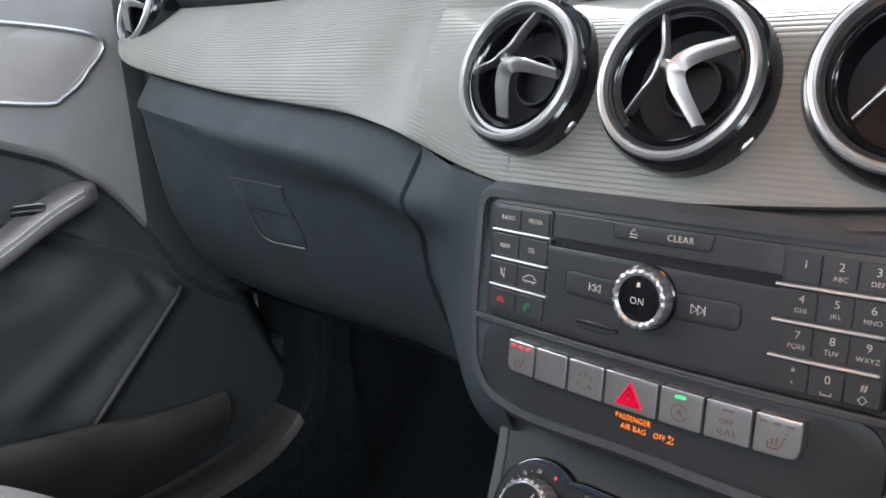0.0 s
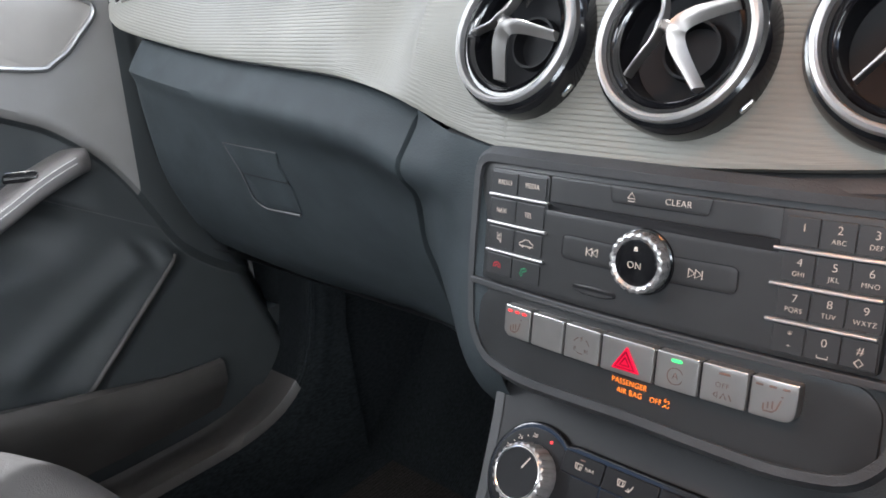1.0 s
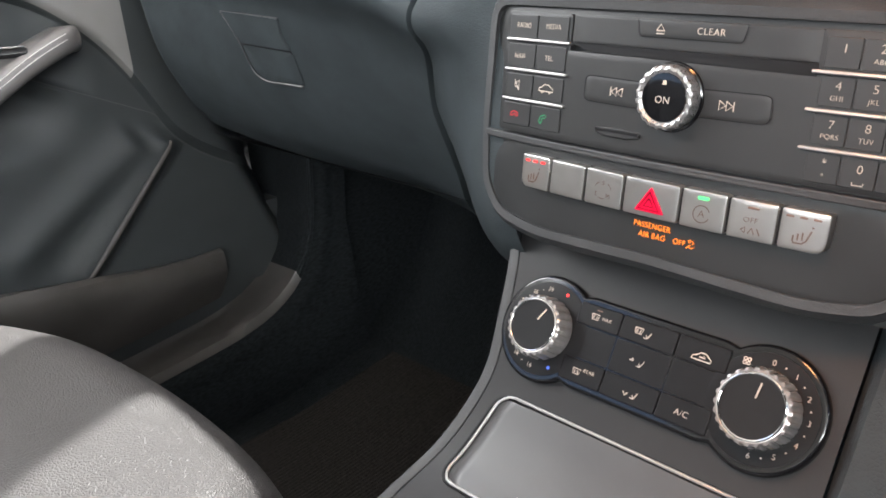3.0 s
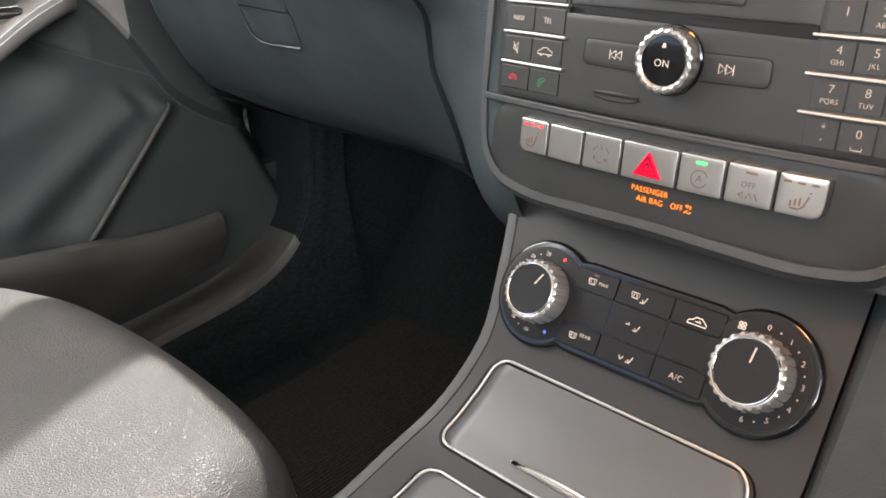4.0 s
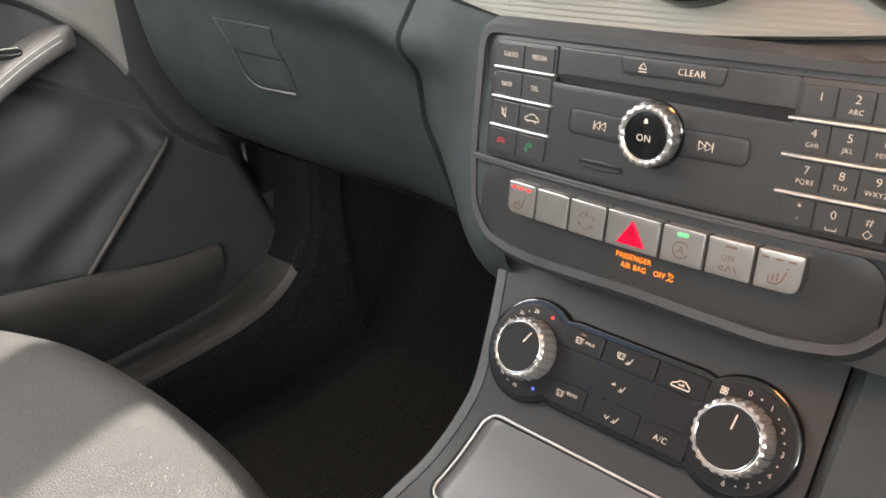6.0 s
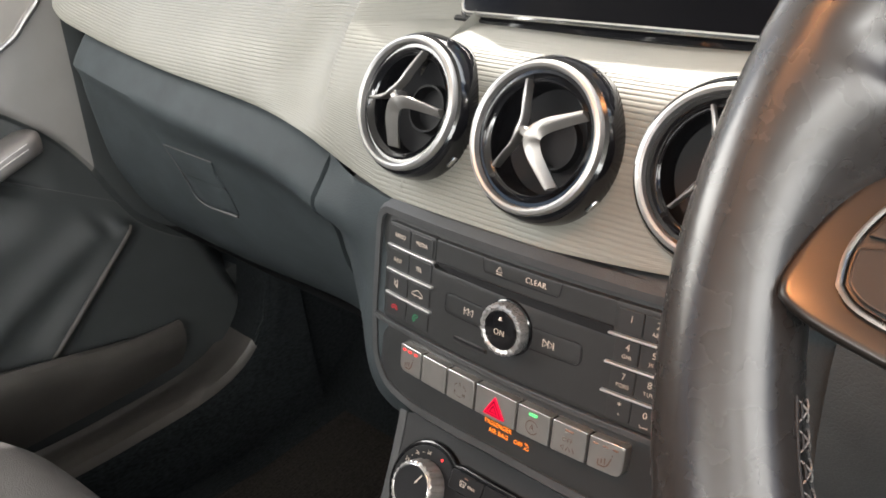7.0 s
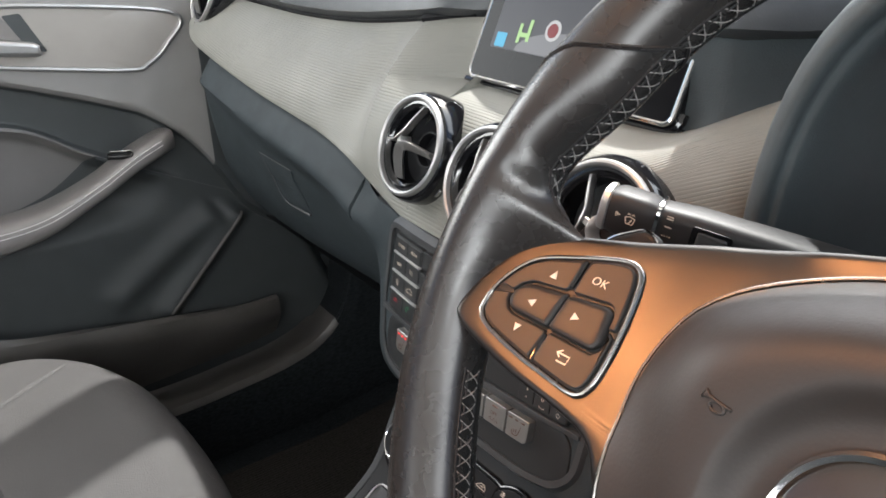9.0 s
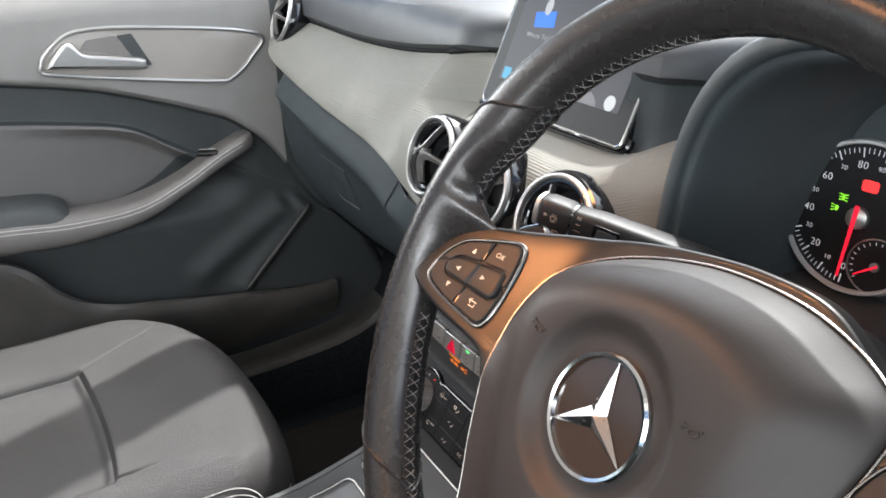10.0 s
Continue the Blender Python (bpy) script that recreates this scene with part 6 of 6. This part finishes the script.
def door():
    d = thing("door_1", "dark passenger door panel with silver handle bezel", "door", pose(0, 0, 0), kind="structure")
    # rows follow the crease lines, so that each skin ends on one
    ys = [-0.78 + 1.10 * k / 230 for k in range(231)]
    bands = [[], [], [], []]
    for y in ys:
        belt = curve_at(BELT, y)
        low = min(curve_at(BELT_LOW, y), belt - 0.006)
        zl = min(curve_at([(-0.80, 0.50), (-0.22, 0.50), (-0.15, 0.515), (-0.10, 0.545), (-0.075, 0.565), (0.4, 0.60)], y), low - 0.0005)
        for b, (za, zb, n) in enumerate(((0.20, zl, 70), (zl, low, 30), (low, belt, 26), (belt, 0.88, 50))):
            bands[b].append([Vector((door_x(y, za + (zb - za) * k / n), y, za + (zb - za) * k / n)) for k in range(n + 1)])
    for b, name, mat, lab in ((0, "lower_panel", DOORSKIN, "dark moulded lower door"), (1, "insert", DOORINSERT, "grey padded door insert"), (2, "crease_band", DOORSKIN, ""), (3, "upper_panel", DOORTOP, "pale grey upper door vinyl")):
        part(name, grid([r for r, y in zip(bands[b], ys) if b < 3 or y < 0.092]), mat, d, lab)
    # same vinyl continued in a darker material, which stands in for shade by the dash
    part("shaded_front_end", grid([r for r, y in zip(bands[3], ys) if y > 0.086]), DOORSKIN, d, "front end of the upper door vinyl, shade put into its colour")
    X = -0.757
    quad = [(-0.274, 0.735), (-0.262, 0.757), (-0.215, 0.784), (-0.10, 0.779), (0.061, 0.753), (0.045, 0.712), (0.015, 0.688), (-0.012, 0.683), (-0.15, 0.705), (-0.262, 0.726)]
    loop = [tuple(q[:2]) for q in spline([(a, b, 0) for a, b in quad + quad[:1]], 97)[:-1]]
    part("handle_bezel", tube([(X + 0.002, y, z) for y, z in loop], 0.0032, 8, closed=True), SILVER, d, "satin silver bezel")
    cy, cz = -0.11, 0.735
    rows = [[(X + dx, cy + (y - cy) * f, cz + (z - cz) * f) for y, z in loop] for f, dx in ((1.0, 0.001), (0.97, -0.001), (0.93, 0.0005), (0.6, 0.0005), (0.2, 0.0005), (0.01, 0.0005))]
    part("bezel_inlay", grid(rows, loop=True), BEZELIN, d, "pale grey inlay behind the handle")
    lev = [(-0.266, 0.736), (-0.258, 0.748), (-0.240, 0.766), (-0.230, 0.770), (-0.221, 0.764), (-0.209, 0.752), (-0.180, 0.746), (-0.128, 0.736), (-0.123, 0.728), (-0.127, 0.719), (-0.185, 0.726), (-0.240, 0.733)]
    part("door_handle", moved(slab([tuple(q[:2]) for q in spline([(p, q, 0) for p, q in lev + lev[:1]], 61)[:-1]], 0.002, 0.017, 0.005, 4), Matrix(((0, 0, 1, X), (1, 0, 0, 0), (0, 1, 0, 0), (0, 0, 0, 1)))), SILVER, d, "satin silver pull handle")
    plate = Matrix(((0, 0, 1, X + 0.001), (1, 0, 0, 0), (0, 1, 0, 0), (0, 0, 0, 1)))
    # two flat darker plates paint the shade of the hollow behind the handle
    part("recess_shade_plate", moved(slab(rounded([(-0.214, 0.757), (-0.203, 0.770), (-0.160, 0.773), (-0.138, 0.738), (-0.180, 0.748)], 0.003, 3), -0.004, 0.0009, 0.0004), plate), ARMSKIN, d)
    part("hollow_shade_plate", moved(slab(rounded([(-0.158, 0.7725), (-0.136, 0.7735), (-0.112, 0.722), (-0.133, 0.724)], 0.003, 3), -0.004, 0.0012, 0.0006), plate), DOORSKIN, d)
    # armrest sweeping up into the grab handle
    arm = spline([(-0.715, -0.75, 0.530), (-0.712, -0.55, 0.522), (-0.708, -0.38, 0.512), (-0.706, -0.28, 0.503), (-0.704, -0.18, 0.508), (-0.704, -0.10, 0.538), (-0.708, -0.04, 0.568), (-0.716, 0.005, 0.584), (-0.745, 0.028, 0.582)], 60)
    rows = []
    for i, p in enumerate(arm):
        t = i / (len(arm) - 1)
        f = 1.0 - 0.52 * smooth(0.42, 0.85, t)
        lip = [(-0.074 / max(f, 0.6), 0.006), (-0.045, 0.014), (-0.012, 0.016), (0.006, 0.010), (0.013, -0.002), (0.013, -0.020), (0.002, -0.036), (-0.030, -0.046), (-0.074, -0.050)]
        rows.append(spline([p + Vector((dx * f, 0, dz * f)) for dx, dz in lip], 28))
    part("armrest", grid(rows), ARMSKIN, d, "padded armrest sweeping up to a grab handle")
    # raised pad on the rear of the armrest
    rows = []
    for k in range(41):
        y = -0.75 + 0.47 * k / 40
        zt = curve_at([(-0.75, 0.575), (-0.45, 0.556), (-0.37, 0.548), (-0.32, 0.543), (-0.298, 0.537), (-0.278, 0.521), (-0.255, 0.506), (-0.23, 0.495)], y)
        rows.append(spline([(-0.785, y, zt - 0.004), (-0.770, y, zt), (-0.745, y, zt), (-0.722, y, zt - 0.006), (-0.706, y, zt - 0.018), (-0.700, y, zt - 0.030)], 18))
    part("armrest_pad", grid(rows), DOORSKIN, d, "soft dark armrest pad")
    for dx, dz in ((0.0068, 0.0030), (0.0080, -0.0030)):
        st = []
        for q in range(26, 57):
            f = 1.0 - 0.52 * smooth(0.42, 0.85, q / (len(arm) - 1))
            st.append(arm[q] + Vector((0.0125 * f + 0.0006 + (0.0 if dz < 0 else -0.0012), 0, dz + 0.002 * f)))
        stitches = [tube([st[k].lerp(st[k + 1], f), st[k].lerp(st[k + 1], f + 0.14)], 0.0006, 5) for k in range(len(st) - 1) for f in (0.0, 0.2, 0.4, 0.6, 0.8)]
        part("stitching", merged(*stitches), THREAD, d, "pale double stitching")
    part("window_switch", moved(slab(rrect(0.036, 0.010, 0.002, 3), 0, 0.006, 0.002, 3), Matrix.Translation((-0.722, -0.055, 0.572)) @ pose(0, 0, 0, 25, 0, 60)), GLOSS, d, "gloss black window switch")
    part("switch_edge", moved(slab(rrect(0.030, 0.0016, 0.0006, 2, 0, 0.006), 0, 0.007, 0.0005), Matrix.Translation((-0.722, -0.055, 0.572)) @ pose(0, 0, 0, 25, 0, 60)), CHROME, d)
    # lighter tube along the pocket edge, a lit line put into colour
    edge = [(-0.022 + 0.146 * k / 24, 0.283 + 0.147 * k / 24) for k in range(25)]
    part("pocket_edge", tube([(door_x(y, z) - 0.0015, y, z) for y, z in edge], lambda t: 0.0034 + 0.0010 * math.sin(math.pi * t), 10), SILLSKIN, d, "edge of the bottle pocket, its lit line put into a lighter colour")
    # map pocket rim
    rim = spline([(-0.70, -0.60, 0.475), (-0.70, -0.42, 0.470), (-0.70, -0.365, 0.450), (-0.70, -0.31, 0.385), (-0.705, -0.25, 0.350), (-0.712, -0.15, 0.328), (-0.722, -0.04, 0.305), (-0.735, 0.08, 0.280), (-0.75, 0.16, 0.270)], 50)
    rows = [[p + Vector((-0.045, 0, -0.02)), p + Vector((-0.012, 0, 0.001)), p + Vector((0, 0, 0)), p + Vector((0.004, 0, -0.012)), p + Vector((0.001, 0, -0.035)), Vector((p.x - 0.03, p.y, 0.19))] for p in rim]
    part("pocket_rim", grid([spline(r, 20) for r in rows]), SILLSKIN, d, "moulded map pocket")


door()


def sill():
    pts = spline([(-0.70, -0.75, 0.165), (-0.70, -0.20, 0.163), (-0.70, -0.04, 0.161), (-0.70, 0.05, 0.166), (-0.70, 0.14, 0.175), (-0.70, 0.205, 0.196), (-0.70, 0.250, 0.237), (-0.70, 0.272, 0.30), (-0.70, 0.285, 0.42)], 60)
    rows = []
    for p in pts:
        q = Vector((0, 0.05, -0.05)) if p.y > 0.15 else Vector((0, 0.0, -0.10))
        rows.append(spline([p + Vector((-0.09, 0.01, -0.01)), p + Vector((-0.02, 0, 0.0)), p, p + Vector((0.006, 0.004, -0.012)), p + Vector((0.014, 0, 0)) + q], 14))
    # the sill's rising end takes a darker material to imitate its fade into shade
    kick = part("shaded_sill_end", grid(rows[49:]), CARPET)
    tagged(kick, "rising end of the door sill, shade put into a darker colour", "footwell", kind="structure")
    ob = part("door_sill", grid(rows[:50]), SILLSKIN)
    tagged(ob, "dark plastic door sill curving up into the footwell side", "sill", kind="structure")
    box("wall_passenger_low", (-0.90, -0.80, 0.0), (-0.80, 0.62, 0.30), DOORSKIN, label="dark body side below the door", category="wall")
    box("wall_passenger_front", (-0.86, 0.29, 0.0), (-0.70, 0.62, 0.78), CARPET, label="dark footwell side ahead of the door", category="wall")
    side = [[p + Vector((0.012, 0.0, -0.006)), p + Vector((0.016, 0.03, -0.04)), Vector((p.x + 0.02, p.y + 0.06, 0.04))] for p in pts]
    tagged(part("sill_side", grid(side), CARPET), "dark carpet on the inner side of the sill", "sill", kind="structure")
    foot = [[Vector((-0.79 + 0.66 * k / 20, y, z)) for k in range(21)] for y, z in ((0.18, 0.052), (0.34, 0.07), (0.48, 0.18), (0.56, 0.34), (0.60, 0.46))]
    ob = part("footwell_wall", grid(foot), CARPET)
    tagged(ob, "dark carpeted slope at the front of the footwell", "footwell", kind="structure")
    mat = slab(rounded([(-0.64, -0.42), (-0.19, -0.42), (-0.17, 0.12), (-0.20, 0.20), (-0.60, 0.20), (-0.64, 0.12)], 0.04, 5), 0.049, 0.058, 0.002)
    fm = thing("floor_mat", "dark ribbed textile floor mat in the footwell", "floor mat", pose(0, 0, 0))
    part("backing", mat, CARPET, fm)
    rows = []
    n = int(0.56 / 0.00115)
    for k in range(n + 1):
        x = -0.625 + 0.44 * k / n
        h = 0.0605 - (0.0042 if k % 6 == 0 else 0.0) - 0.0004 * ((k * 7) % 3)
        rows.append([Vector((x, y, h + (y - 0.18) * 0.10 if y > 0.18 else h)) for y in (-0.41, -0.15, 0.10, 0.18, 0.34)])
    part("ribbed_cloth", grid(rows), MATCLOTH, fm, "dark cloth with fine raised ribs", sharp=180)


sill()


# ---- passenger seat cushion ----
def seat():
    s = thing("passenger_seat", "grey leather passenger seat cushion with raised bolsters", "car seat", pose(0, 0, 0))
    x0, x1, yb, top = -0.640, -0.124, -0.80, 0.380
    cx, hw = (x0 + x1) / 2, (x1 - x0) / 2
    FRONT = [(x0, -0.38), (x0 + 0.012, -0.28), (-0.570, -0.180), (-0.488, -0.136), (-0.41, -0.122), (-0.30, -0.117), (-0.20, -0.126), (-0.150, -0.150), (x1 - 0.004, -0.19), (x1, -0.23)]
    rows = []
    n, m = 260, 260
    for j in range(m + 1):
        b = j / m
        row = []
        for i in range(n + 1):
            a = -1 + 2 * i / n
            u = a * hw
            yfront = curve_at(FRONT, cx + u)
            y = yb + (yfront - yb) * b
            # raised bolsters round a lower middle panel
            mid = smooth(-0.41, -0.27, a) * smooth(0.74, 0.62, a) * smooth(0.715, 0.685, b)
            z = top - 0.016 * mid
            z += 0.006 * smooth(0.72, 0.86, b) * (1 - a * a)
            z -= 0.005 * math.exp(-((a + 0.34) / 0.007) ** 2) * smooth(0.74, 0.68, b)
            z -= 0.005 * math.exp(-((a - 0.68) / 0.007) ** 2) * smooth(0.80, 0.70, b)
            z -= 0.005 * math.exp(-((b - 0.704) / 0.004) ** 2) * smooth(-0.37, -0.31, a) * smooth(0.74, 0.66, a)
            dl = a + 0.34 + (b - 0.704) * 1.2
            z -= 0.004 * math.exp(-(dl / 0.007) ** 2) * smooth(0.69, 0.72, b) * smooth(0.95, 0.85, b)
            R = 0.062
            t = math.hypot(max(0, R - (yfront - y)), max(0, R - (hw - abs(u))))
            z -= R - math.sqrt(max(R * R - min(t, R) ** 2, 0))
            row.append(Vector((cx + u, y, z)))
        rows.append(row)
    part("cushion", grid(rows), SEATSKIN, s, "grained grey leather cushion")
    skirt = []
    loop = [rows[j][n] for j in range(m + 1)] + [rows[m][i] for i in range(n - 1, -1, -1)] + [rows[j][0] for j in range(m - 1, -1, -1)]
    for f, dz in ((1.0, 0.0), (1.0, -0.03), (0.97, -0.08), (0.95, -0.20)):
        skirt.append([Vector((cx + (p.x - cx) * f, p.y - (1 - f) * 0.3, p.z + dz if dz > -0.1 else 0.10)) for p in loop])
    part("side_panel", grid(skirt), SEATSKIN, s)
    for off in (0.0, 0.008):
        seam = [rows[j][int(n * 0.968)] + Vector((0.0004 + off * 0.7, 0, 0.0006 - off * 0.7)) for j in range(90, m - 4)]
        part("stitching", merged(*[tube([seam[k].lerp(seam[k + 1], f), seam[k].lerp(seam[k + 1], f + 0.25)], 0.0007, 5) for k in range(len(seam) - 1) for f in (0.0, 0.5)]), THREAD, s, "pale double stitching")
    part("base", slab(rrect(0.40, 0.55, 0.03, 4, cx, -0.48), 0.052, 0.20, 0.01), DARK, s)


seat()
